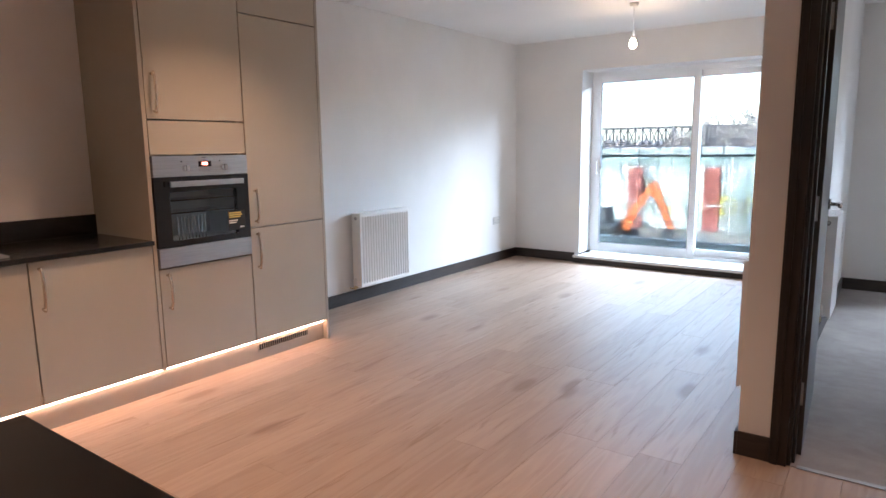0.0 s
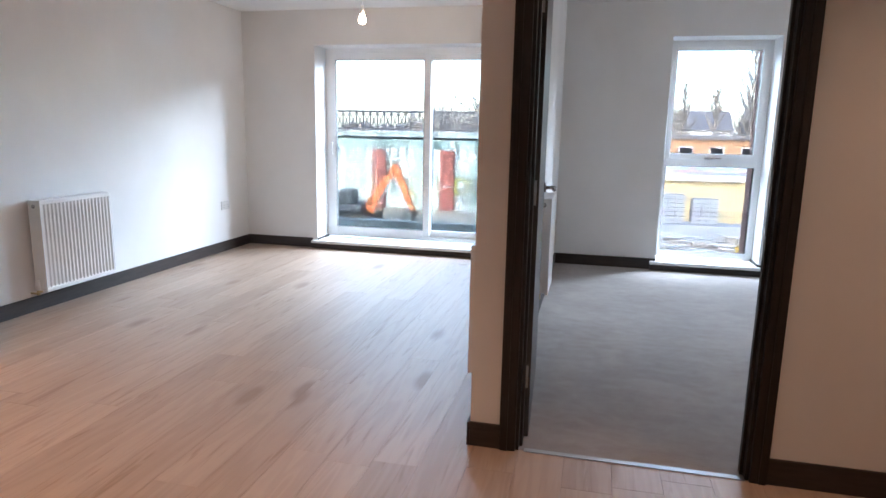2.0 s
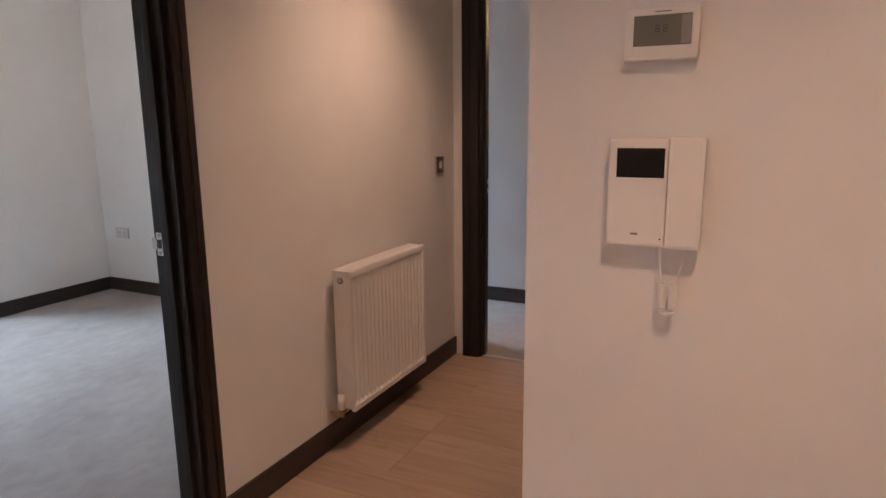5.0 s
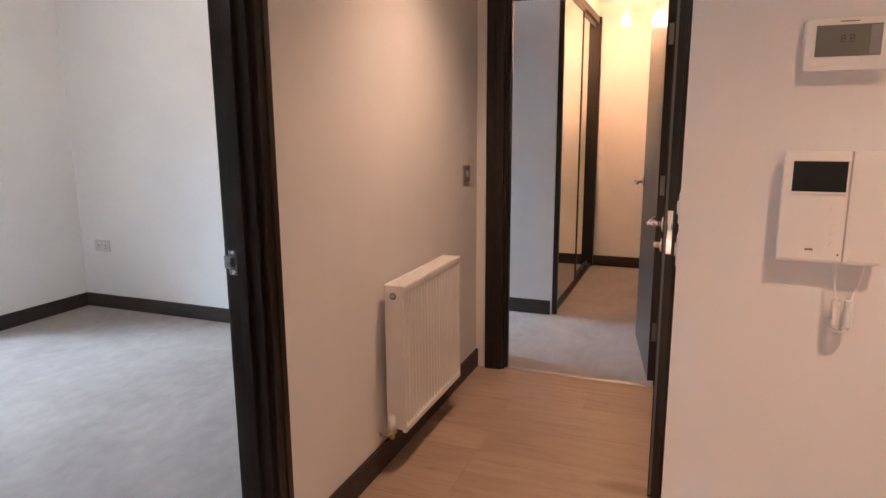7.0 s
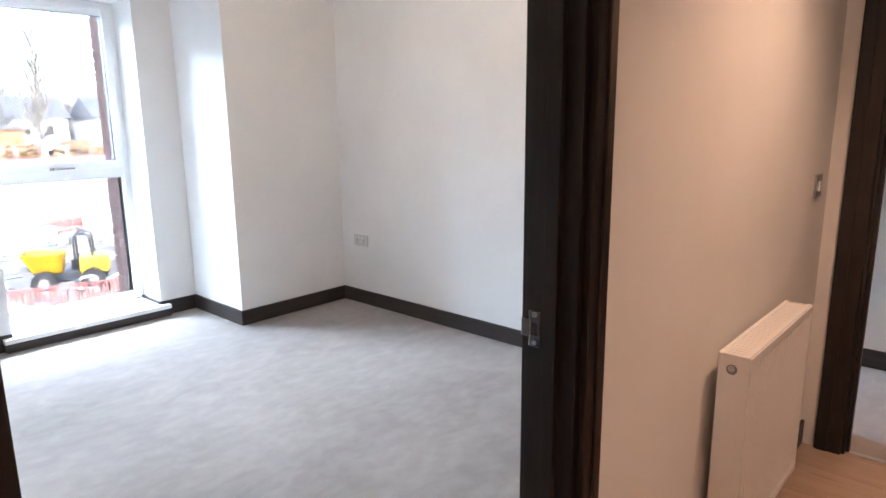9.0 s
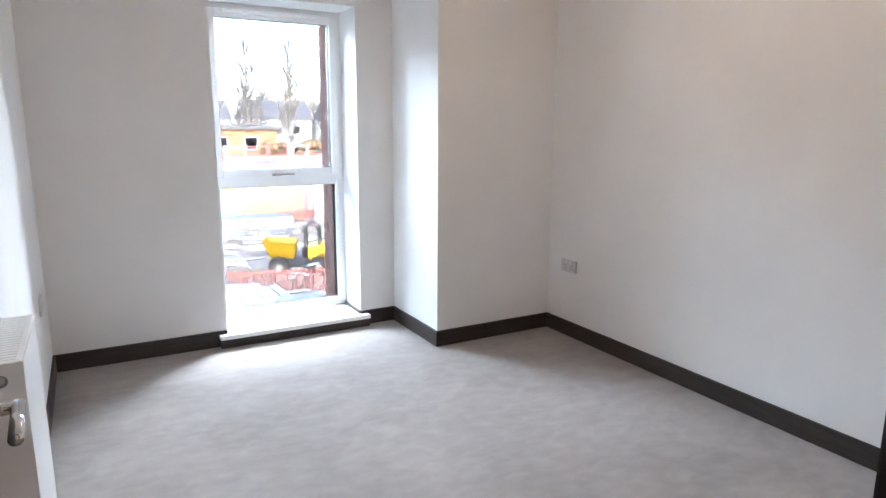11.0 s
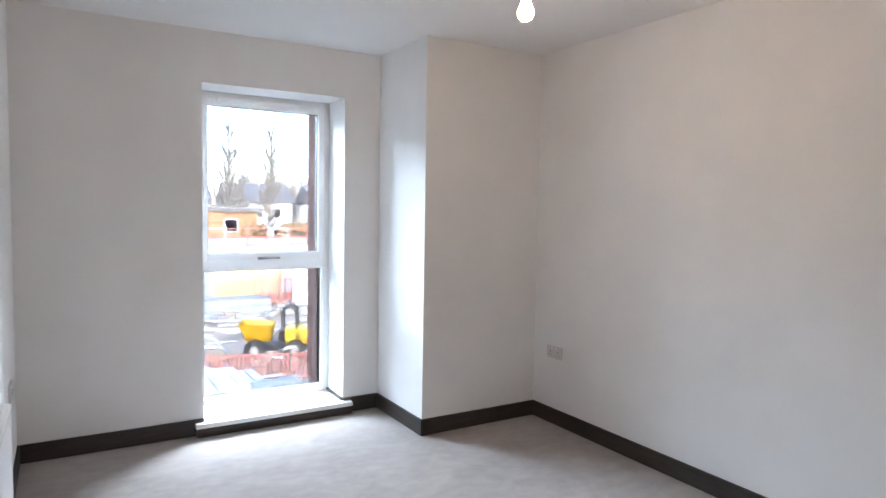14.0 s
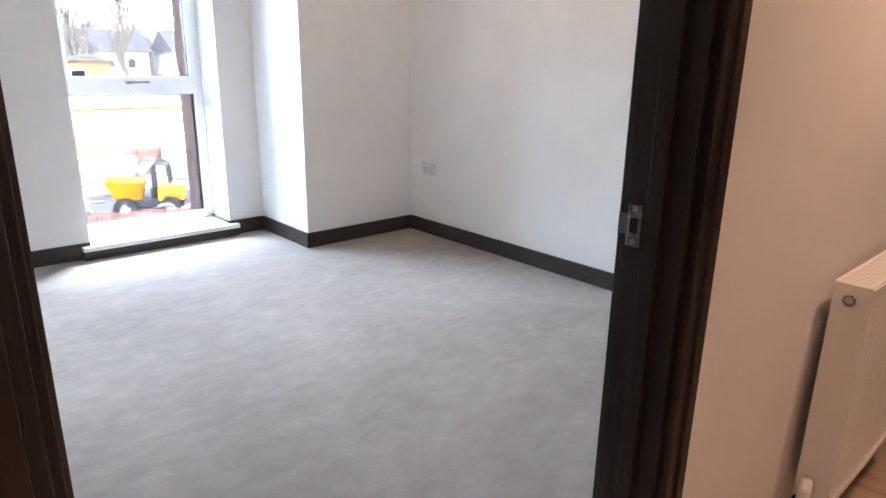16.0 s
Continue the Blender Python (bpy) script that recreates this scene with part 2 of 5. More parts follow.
def cyl(bm, p, q, r, seg=16, r2=None):
    p, q = Vector(p), Vector(q)
    m = Matrix.Translation((p + q) / 2) @ (q - p).to_track_quat("Z", "Y").to_matrix().to_4x4()
    bmesh.ops.create_cone(bm, cap_ends=True, segments=seg, radius1=r, radius2=r if r2 is None else r2, depth=(q - p).length, matrix=m)
    return bm


def cy(p, q, r, seg=16, r2=None):
    return cyl(bmesh.new(), p, q, r, seg, r2)


def ball(bm, c, r, sx=1, sy=1, sz=1, u=14, v=9):
    bmesh.ops.create_uvsphere(bm, u_segments=u, v_segments=v, radius=1, matrix=Matrix.Translation(c) @ Matrix.Diagonal((r * sx, r * sy, r * sz, 1)))
    return bm


def sweep(points, r, seg=8, name="tube"):
    """A round tube along points."""
    cu = bpy.data.curves.new(name, "CURVE")
    cu.dimensions, cu.bevel_depth, cu.bevel_resolution = "3D", r, 2
    sp = cu.splines.new("POLY")
    sp.points.add(len(points) - 1)
    for q, p in zip(sp.points, points):
        q.co = (*p, 1)
    tmp = bpy.data.objects.new("tmp", cu)
    bm = bmesh.new()
    me = tmp.to_mesh()
    bm.from_mesh(me)
    tmp.to_mesh_clear()
    bpy.data.objects.remove(tmp)
    bpy.data.curves.remove(cu)
    return bm


def smooth(ob, on):
    if on:
        for p in ob.data.polygons:
            p.use_smooth = True
    return ob


def part(name, bm, material, parent=None, label="", round_=False):
    me = bpy.data.meshes.new(name)
    bm.to_mesh(me)
    bm.free()
    me.materials.append(material)
    ob = new(name, me)
    if parent:
        ob.parent = parent
    if label:
        ob["label"] = label
    return smooth(ob, round_)


def thing(name, m, label, category, group="", kind=""):
    e = new(name)
    e.empty_display_size = 0.1
    e.matrix_basis = m
    return tagged(e, label, category, group, kind)


def struct(name, bm, material, label, category="", round_=False):
    return tagged(part(name, bm, material, None, "", round_), label, category or name.split("_")[0], "", "structure")


# ---- structure ----
def wall(name, boxes, label="white painted plaster wall"):
    bm = bmesh.new()
    for b in boxes:
        box(bm, *b)
    return struct(name, bm, WALL, label, "wall")


H1, H2 = -0.291, 0.650     # structural opening, bedroom door
D2A, D2B = 1.865, 2.755    # structural opening, second bedroom door
D3A, D3B = 1.415, 2.275    # structural opening, hall cupboard door
DH = 2.045                 # head of door openings
WX0, WX1, WZ0, WZ1 = 0.607, 1.533, 0.06, 2.176   # bedroom window opening
LX0, LX1, LZ0, LZ1 = -2.935, -0.985, 0.06, 2.138   # balcony door opening
RX0, RX1 = 3.4, 4.5        # window of the second bedroom

wall("wall_west", [(XL - 0.25, YS - 0.1, 0, XL, YF, CEIL)])
wall("wall_south", [(XL, YS - 0.1, 0, XI + 0.1, YS, CEIL)])
wall("wall_partition", [(PA, YB, 0, PB, YF, CEIL)])
wall("wall_hall", [(PA, YH, 0, H1, YB, CEIL), (H1, YH, DH, H2, YB, CEIL), (H2, YH, 0, XC + 0.1, YB, CEIL)])
wall("wall_bedroom_east", [(XC, YB, 0, XC + 0.1, YF, CEIL)])
wall("wall_pier", [(1.798, 6.158, 0, XC, YF, CEIL)], "white plastered pier beside the bedroom window")
wall("wall_hall_end", [(XE, 1.2, 0, XE + 0.1, D2A, CEIL), (XE, D2A, DH, XE + 0.1, D2B, CEIL), (XE, D2B, 0, XE + 0.1, YH, CEIL)])
wall("wall_intercom", [(XI, YS, 0, XI + 0.1, YI - 0.1, CEIL)])
wall("wall_hall_south", [(XI, YI - 0.1, 0, D3A, YI, CEIL), (D3A, YI - 0.1, DH, D3B, YI, CEIL), (D3B, YI - 0.1, 0, XE, YI, CEIL)])
wall("wall_cupboard_back", [(XI + 0.1, 1.0, 0, XE, 1.1, CEIL)])
wall("wall_second_bedroom", [(XE + 0.1, 1.1, 0, 5.67, 1.2, CEIL), (5.54, 1.2, 0, 5.67, YF, CEIL)])
wall("wall_wardrobe_end", [(3.69, 2.69, 0, 3.74, 3.4, CEIL), (3.74, 3.3, 0, 5.54, 3.4, CEIL)], "white wall at the end of the built-in wardrobe")
wall("wall_facade", [
    (XL - 0.25, YF, 0, LX0, 7.175, CEIL), (LX0, YF, LZ1, LX1, 7.175, CEIL), (LX0, YF, -0.2, LX1, 7.175, LZ0), (LX1, YF, 0, WX0, 7.175, CEIL),
    (WX0, YF, WZ1, WX1, 7.175, CEIL), (WX0, YF, -0.2, WX1, 7.175, WZ0), (WX1, YF, 0, RX0, 7.175, CEIL),
    (RX0, YF, WZ1, RX1, 7.175, CEIL), (RX0, YF, -0.2, RX1, 7.175, WZ0), (RX1, YF, 0, 5.67, 7.175, CEIL)])
struct("ceiling", bx(XL - 0.25, YS - 0.1, CEIL, 5.67, YF + 0.36, CEIL + 0.2), CEILING, "plain white painted ceiling")
struct("floor", bx(XL - 0.25, YS - 0.1, -0.25, 5.67, YF + 0.36, -0.016), JOINT, "subfloor under oak planks and carpet")
carp = bx(PB, 2.895, -0.016, XC, YF, 0.0)
struct("floor_bedroom_carpet", carp, CARPET, "grey taupe loop carpet in the bedroom", "carpet")
struct("floor_second_bedroom_carpet", box(bx(2.56, 1.2, -0.016, 5.54, 2.9, 0.0), XC + 0.1, 2.9, -0.016, 5.54, YF, 0.0), CARPET, "grey taupe carpet in the second bedroom", "carpet")
struct("trim_threshold_bedroom", bx(-0.233, 2.880, -0.01, 0.615, 2.908, 0.004, bevel=0.002), STEEL, "slim silver metal threshold strip at bedroom door", "trim")
struct("trim_threshold_second", bx(2.545, 1.9, -0.01, 2.572, 2.72, 0.004, bevel=0.002), STEEL, "slim silver metal threshold strip at door", "trim")


def baseboard(x0, y0, x1, y1):
    struct("baseboard", bx(x0, y0, 0, x1, y1, BH, bevel=0.003), WENGE_H, "dark wenge brown wooden baseboard along white wall", "baseboard")


baseboard(XL, 3.10, XL + BT, YF)
baseboard(XL + BT, YF - BT, -2.99, YF)
baseboard(-0.94, YF - BT, PA - BT, YF)
baseboard(PA - BT, YH - BT, PA, YF)
baseboard(PA, YH - BT, -0.335, YH)
baseboard(0.690, YH - BT, XE, YH)
baseboard(PB, YB, PB + BT, YF)
baseboard(PB + BT, YF - BT, 0.607, YF)
baseboard(1.533, YF - BT, 1.798 - BT, YF)
baseboard(1.798 - BT, 6.158 - BT, 1.798, YF)
baseboard(1.798, 6.158 - BT, XC, 6.158)
baseboard(XC - BT, YB, XC, 6.158 - BT)
baseboard(XI - BT, YS, XI, YI + BT)
baseboard(XI, YI, 1.340, YI + BT)
baseboard(2.345, YI, XE, YI + BT)
baseboard(3.69 - BT, 2.70, 3.69, 3.4)
baseboard(5.54 - BT, 1.2, 5.54, 2.69)
baseboard(PB + BT, YB, -0.335, YB + BT)
baseboard(0.70, YB, XC, YB + BT)
# returns of the baseboard into the window reveals
baseboard(WX1 - BT, YF, WX1, YW)
baseboard(LX0, YF, LX0 + BT, YW)


# ---- doors ----
def lever(parent, x, y, z, side, along, name="handle", mirror=True):
    """Round rose, neck and lever in local coordinates; side: +1 or -1 along y, along: +1 or -1 along x."""
    bm = bmesh.new()
    cyl(bm, (x, y, z), (x, y + side * 0.010, z), 0.026, 24)
    cyl(bm, (x, y + side * 0.008, z), (x, y + side * 0.055, z), 0.0095)
    cyl(bm, (x - along * 0.008, y + side * 0.052, z), (x + along * 0.115, y + side * 0.052, z), 0.0095)
    return part(name, bm, CHROME, parent, "polished chrome lever handle on round rose", True)


def door_set(name, m, w, label, angle, hinge_left, depth=0.10, far_trim=True, leaf=0.762, locks=False, front=False, ol=0.075, orr=0.075, shift=0.0):
    """Local: opening from x=0 to w in the wall's front face y=0, wall goes to y=depth. Dark lining, architraves, a leaf that opens to +y."""
    d = thing(name, m, label, "door", kind="structure")
    j = 0.035
    lin = bmesh.new()
    box(lin, 0, 0.0, 0, j, depth, DH, bevel=0.002)
    box(lin, w - j, 0.0, 0, w, depth, DH, bevel=0.002)
    box(lin, j, 0.0, DH - j, w - j, depth, DH, bevel=0.002)
    part("door_lining", lin, WENGE, d)
    stop = bmesh.new()
    y0, y1 = (depth - 0.075, depth - 0.045) if not front else (0.045, 0.075)
    for a, b in ((j, j + 0.012), (w - j - 0.012, w - j)):
        box(stop, a, y0, 0, b, y1, DH - j - 0.012, bevel=0.002)
    box(stop, j, y0, DH - j - 0.012, w - j, y1, DH - j, bevel=0.002)
    part("door_stop", stop, WENGE, d)
    for y, s in ((0, -1),) + (((depth, 1),) if far_trim else ()):
        for a, b in ((-ol, 0.022), (w - 0.022, w + orr)):
            bm = bmesh.new()
            box(bm, a, min(y, y + s * 0.018), 0, b, max(y, y + s * 0.018), DH + 0.06, bevel=0.004)
            c = (a + b) / 2
            e = -1 if a < 0 else 1
            k = (b - a) / 2 - 0.006
            box(bm, min(c, c + e * k), min(y, y + s * 0.023), 0, max(c, c + e * k), max(y, y + s * 0.023), DH + 0.06, bevel=0.003)
            part("architrave", bm, WENGE, d)
        part("architrave", bx(0.022, min(y, y + s * 0.018), DH - 0.022, w - 0.022, max(y, y + s * 0.018), DH + 0.06, bevel=0.004), WENGE, d)
    yl = depth if not front else 0.0
    hx = j + 0.003 if hinge_left else w - j - 0.003
    sgn = 1 if hinge_left else -1
    dirn = -1 if not front else 1   # body of the closed leaf lies on this side of yl
    turn = sgn * angle * (1 if not front else -1)
    lf = part("door_leaf", bx(0, 0, 0.008, sgn * leaf, dirn * 0.044, DH - j - 0.006, bevel=0.0025), DOOR, d, "dark grey brown laminate door leaf standing open")
    lf.matrix_basis = pose(hx + shift, yl, 0, 0, 0, turn)
    hz = 1.02
    lever(lf, sgn * (leaf - 0.06), max(0, dirn * 0.044), hz, 1, -sgn)
    lever(lf, sgn * (leaf - 0.06), min(0, dirn * 0.044), hz, -1, -sgn)
    fe = bmesh.new()
    e = sgn * leaf
    box(fe, min(e, e + sgn * 0.002), dirn * 0.022 - 0.009, 0.925, max(e, e + sgn * 0.002), dirn * 0.022 + 0.009, 1.075, bevel=0.0008)
    box(fe, min(e, e + sgn * 0.011), dirn * 0.022 - 0.007, hz - 0.012, max(e, e + sgn * 0.011), dirn * 0.022 + 0.007, hz + 0.012, bevel=0.002)
    part("lock_plate", fe, CHROME, lf, "chrome lock forend and latch")
    if locks:
        for s in (1, -1):
            yy = max(0, dirn * 0.044) if s > 0 else min(0, dirn * 0.044)
            k = bmesh.new()
            cyl(k, (e - sgn * 0.06, yy, 0.945), (e - sgn * 0.06, yy + s * 0.012, 0.945), 0.024, 20)
            cyl(k, (e - sgn * 0.06, yy, 0.945), (e - sgn * 0.06, yy + s * 0.035, 0.945), 0.011)
            part("thumb_turn", k, CHROME, lf, "chrome thumb turn", True)
        part("intumescent_strip", bx(min(e, e + sgn * 0.0015), dirn * 0.008 - 0.004, 0.02, max(e, e + sgn * 0.0015), dirn * 0.008 + 0.004, 2.0), GREYP, lf, "grey seal strip in door edge")
    for z in (0.28, 1.06, 1.80):
        hg = bmesh.new()
        box(hg, -0.002 * sgn, dirn * 0.034, z - 0.05, 0.0, dirn * 0.002, z + 0.05)
        cyl(hg, (-0.003 * sgn, 0.004 * -dirn, z - 0.05), (-0.003 * sgn, 0.004 * -dirn, z + 0.05), 0.006, 10)
        part("hinge", hg, STEEL, lf, "steel butt hinge")
    sx = w - j if hinge_left else j
    sm = -1 if hinge_left else 1
    sp = bmesh.new()
    hz = 0.985
    ys = (depth - 0.022) if not front else 0.022
    box(sp, sx, ys - 0.013, hz - 0.036, sx + sm * 0.0025, ys + 0.013, hz + 0.036, bevel=0.001)
    box(sp, sx, ys + 0.010, hz - 0.018, sx + sm * 0.0035, ys + 0.030, hz + 0.018, bevel=0.001)
    keep = part("strike_plate", sp, CHROME, d, "chrome strike plate in the jamb")
    # the latch hole's shade is a black block on the plate, not a recess
    part("latch_hole_shade", bx(sx, ys - 0.007, hz - 0.013, sx + sm * 0.004, ys + 0.007, hz + 0.013), BLACK, keep)
    for z in (hz - 0.028, hz + 0.028):
        part("screw", cy((sx + sm * 0.002, ys, z), (sx + sm * 0.0042, ys, z), 0.005, 10), STEEL, keep)
    return d


door_set("door_1", pose(H1, YH, 0), H2 - H1, "dark wenge framed door standing open into bedroom", 92.8, True, depth=0.112, ol=0.045, orr=0.040, leaf=0.80, shift=-0.02)
door_set("door_2", pose(XE, D2B, 0, 0, 0, -90), D2B - D2A, "dark door open into the second bedroom", 81, False, leaf=0.80)
door_set("door_3", pose(D3B, YI, 0, 0, 0, 180), D3B - D3A, "dark hall cupboard door standing ajar with chrome lock", 4.5, True, locks=True, front=True, leaf=0.775)


# ---- windows ----
def rect_frame(x0, z0, x1, z1, y0, y1, t, bev=0.006):
    bm = bmesh.new()
    for a in ((x0, z0, x0 + t, z1), (x1 - t, z0, x1, z1), (x0 + t, z0, x1 - t, z0 + t), (x0 + t, z1 - t, x1 - t, z1)):
        box(bm, a[0], y0, a[1], a[2], y1, a[3], bevel=bev)
    return bm


def pane(name, parent, x0, z0, x1, z1, y, material=GLASS):
    p = part(name, bx(x0, y - 0.012, z0, x1, y + 0.012, z1), material, parent)
    p.visible_shadow = False
    return p


def tilt_window(name, x0, x1, label):
    w = thing(name, pose(x0, YW, 0), label, "window", kind="structure")
    W = x1 - x0
    zb, zt = 0.088, WZ1
    part("window_frame", rect_frame(0, zb, W, zt, 0, 0.07, 0.045), UPVC, w)
    part("transom", bx(0.045, 0.0, 1.005, W - 0.045, 0.07, 1.075, bevel=0.005), UPVC, w)
    sash = part("sash", rect_frame(0.032, 1.062, W - 0.034, zt - 0.038, -0.014, 0.06, 0.052), UPVC, w, "white opening sash")
    pane("pane", w, 0.08, 1.11, W - 0.082, zt - 0.085, 0.03)
    pane("pane", w, 0.04, zb + 0.04, W - 0.04, 1.01, 0.04)
    part("glazing_bead", rect_frame(0.042, zb + 0.042, W - 0.042, 1.008, 0.008, 0.03, 0.016, 0.003), UPVC, w)
    part("gasket", rect_frame(0.057, zb + 0.057, W - 0.057, 0.994, 0.022, 0.036, 0.005, 0), BLACK, w, "black rubber gasket")
    part("gasket", rect_frame(0.082, 1.112, W - 0.084, zt - 0.088, 0.004, 0.03, 0.005, 0), BLACK, w, "black rubber gasket")
    v = bx(0.14, -0.026, zt - 0.062, W - 0.16, -0.010, zt - 0.036, bevel=0.004)
    part("trickle_vent", v, UPVC, w, "white slotted trickle vent")
    h = bmesh.new()
    cx = W * 0.47
    box(h, cx - 0.03, -0.026, 1.066, cx + 0.03, -0.012, 1.086, bevel=0.004)
    box(h, cx - 0.012, -0.046, 1.070, cx + 0.12, -0.032, 1.084, bevel=0.005)
    cyl(h, (cx, -0.012, 1.076), (cx, -0.045, 1.076), 0.009)
    part("window_handle", h, CHROME, w, "silver window handle")
    return w


def sill_board(name, x0, x1, label):
    s = thing(name, pose(x0, YF, 0), label, "window sill", kind="structure")
    W = x1 - x0
    part("sill_board", bx(0.058, -0.006, 0.055, W - 0.058, 0.29, 0.085, bevel=0.004), SILL, s)
    part("sill_nose", bx(0, -0.062, 0.055, W, -0.002, 0.084, bevel=0.004), SILL, s)
    part("sill_apron", bx(0.004, -0.056, 0.0, W - 0.004, -0.002, 0.054, bevel=0.003), WENGE_H, s, "dark wenge front under the sill")


tilt_window("window_1", WX0, WX1, "tall white upvc window with opening upper sash")
sill_board("sill_bedroom", WX0 - 0.055, WX1 + 0.05, "low white sill board with dark wood front")
tilt_window("window_3", RX0, RX1, "white upvc window in the second bedroom")

slider = thing("window_2", pose(LX0, YW, 0), "white upvc sliding balcony door with two glass panels", "sliding door", kind="structure")
LW, LT = LX1 - LX0, LZ1
part("door_frame", rect_frame(0, 0.088, LW, LT, 0, 0.11, 0.045), UPVC, slider)
part("head_rail", bx(0.045, 0.012, LT - 0.06, LW - 0.045, 0.10, LT - 0.045), UPVC, slider)
sl = part("sliding_panel", rect_frame(0.038, 0.130, 1.185, LT - 0.05, 0.0, 0.045, 0.072), UPVC, slider, "white sliding panel frame")
part("fixed_panel", rect_frame(1.12, 0.130, LW - 0.04, LT - 0.05, 0.05, 0.10, 0.07), UPVC, slider)
pane("pane", slider, 0.10, 0.195, 1.12, LT - 0.115, 0.022)
pane("pane", slider, 1.18, 0.195, LW - 0.105, LT - 0.115, 0.075)
part("gasket", rect_frame(0.108, 0.20, 1.115, LT - 0.12, -0.001, 0.02, 0.005, 0), GREYP, slider)
hd = bmesh.new()
box(hd, 0.060, -0.010, 0.98, 0.088, 0.0, 1.16, bevel=0.004)
box(hd, 0.066, -0.045, 1.00, 0.082, -0.030, 1.14, bevel=0.006)
for z in (1.005, 1.125):
    box(hd, 0.067, -0.04, z, 0.081, -0.005, z + 0.014)
part("pull_handle", hd, UPVC, sl, "white pull handle")
part("lock_knob", cy((0.125, 0.02, 1.07), (0.125, -0.03, 1.07), 0.011), BLACK, sl, "dark lock pull")
sill_board("sill_living", LX0 - 0.05, LX1 + 0.05, "low white sill board under balcony door")


# ---- built-in kitchen ----
KX, KB = -3.165, XL   # door faces, wall


def bow_handle(parent, y, z0, z1):
    pts = []
    for i in range(13):
        a = i / 12
        pts.append((KX + 0.020 + 0.016 * math.sin(math.pi * a) ** 0.6 + 0.002, y, z0 + (z1 - z0) * a))
    bm = sweep(pts, 0.0072)
    for z in (z0, z1):
        cyl(bm, (KX, y, z), (KX + 0.024, y, z), 0.0065, 12)
        ball(bm, (KX + 0.024, y, z), 0.0085, 1, 1, 1.5, 10, 7)
    return part("handle", bm, BRONZE, parent, "bowed brushed nickel handle", True)


def front(name, parent, y0, y1, z0, z1, handle=None):
    d = part(name, bx(KX - 0.02, y0 + 0.0033, z0, KX, y1 - 0.0033, z1, bevel=0.0022), CABINET, parent)
    if handle:
        bow_handle(d, y0 + 0.045, *handle)
    return d


def unit(name, y0, y1, z0, z1, label, fronts, category="cabinet"):
    u = thing(name, Matrix.Identity(4), label, category, "fitted kitchen units")
    car = bmesh.new()
    for a in fronts:
        box(car, KB + 0.002, a[1] + 0.012, a[3] + 0.010, KX - 0.0205, a[2] - 0.012, a[4] - 0.010)
    box(car, KB + 0.002, y0 + 0.001, z0, KB + 0.10, y1 - 0.001, z1)
    for y in (y0 + 0.001, y1 - 0.012):
        box(car, KB + 0.10, y, z0, KX - 0.06, y + 0.011, z1)
    part("carcass", car, CARCASS, u)
    for a in fronts:
        front(*([a[0]] + [u] + list(a[1:])))
    return u


WT = 0.852
for y0, hnd in ((-0.55, (0.60, 0.79)), (0.05, (0.60, 0.79)), (0.657, (0.60, 0.79)), (1.257, (0.60, 0.79))):
    unit("base_cabinet", y0, y0 + 0.60, 0.13, WT - 0.022, "cashmere gloss base cabinet with bowed handle", [("cabinet_door", y0, y0 + 0.60, 0.142, WT - 0.028, hnd)])
part_side = thing("end_panel", Matrix.Identity(4), "cashmere side panel of tall oven unit", "panel", "fitted kitchen units")
part("panel", bx(KB + 0.002, 1.858, 0.132, KX, 1.879, 2.33, bevel=0.001), CARCASS, part_side)
ovh = unit("oven_housing_cabinet", 1.880, 2.480, 0.13, 2.33, "tall cashmere cabinet housing built-in oven", [
    ("cabinet_door", 1.880, 2.480, 0.142, 0.688, (0.475, 0.655)), ("filler_panel", 1.880, 2.480, 1.300, 1.478), ("cabinet_door", 1.880, 2.480, 1.486, 2.32, (1.525, 1.715))])
unit("fridge_cabinet", 2.481, 3.078, 0.13, 2.33, "tall cashmere integrated fridge freezer cabinet", [
    ("cabinet_door", 2.481, 3.078, 0.142, 0.846, (0.605, 0.81)), ("cabinet_door", 2.481, 3.078, 0.853, 2.100, (0.89, 1.075)), ("cabinet_door", 2.481, 3.078, 2.107, 2.32)])
e2 = thing("end_panel", Matrix.Identity(4), "cashmere end panel closing tall units at the floor", "panel", "fitted kitchen units")
part("panel", bx(KB + 0.002, 3.080, 0.0, KX, 3.099, 2.33, bevel=0.001), CARCASS, e2)
pl = thing("plinth", Matrix.Identity(4), "cashmere plinth lit by warm strip light", "plinth")
part("plinth_board", bx(KX - 0.06, -0.55, 0.0, KX - 0.042, 3.079, 0.118), CARCASS, pl)
vent = part("plinth_vent", rect_frame(0, 0, 0.42, 0.046, 0, 0.006, 0.005, 0), CARCASS, pl, "slotted ventilation grille")
vent.matrix_basis = pose(KX - 0.042, 2.515, 0.058, 0, 0, 90) @ Matrix.Diagonal((1, -1, 1, 1))
# solid black strip paints the darkness behind the grille
part("vent_shade_strip", bx(KX - 0.0425, 2.519, 0.062, KX - 0.0405, 2.931, 0.100), BLACK, pl)
for i in range(24):
    y = 2.523 + i * 0.0172
    part("vent_slat", bx(KX - 0.0405, y, 0.062, KX - 0.0375, y + 0.0035, 0.100), CARCASS, pl)
led = thing("strip_light", Matrix.Identity(4), "glowing warm white strip light under kitchen units", "strip light")
part("led_strip", bx(KX - 0.040, -0.5, 0.1250, KX - 0.030, 3.075, 0.1295), LED, led)

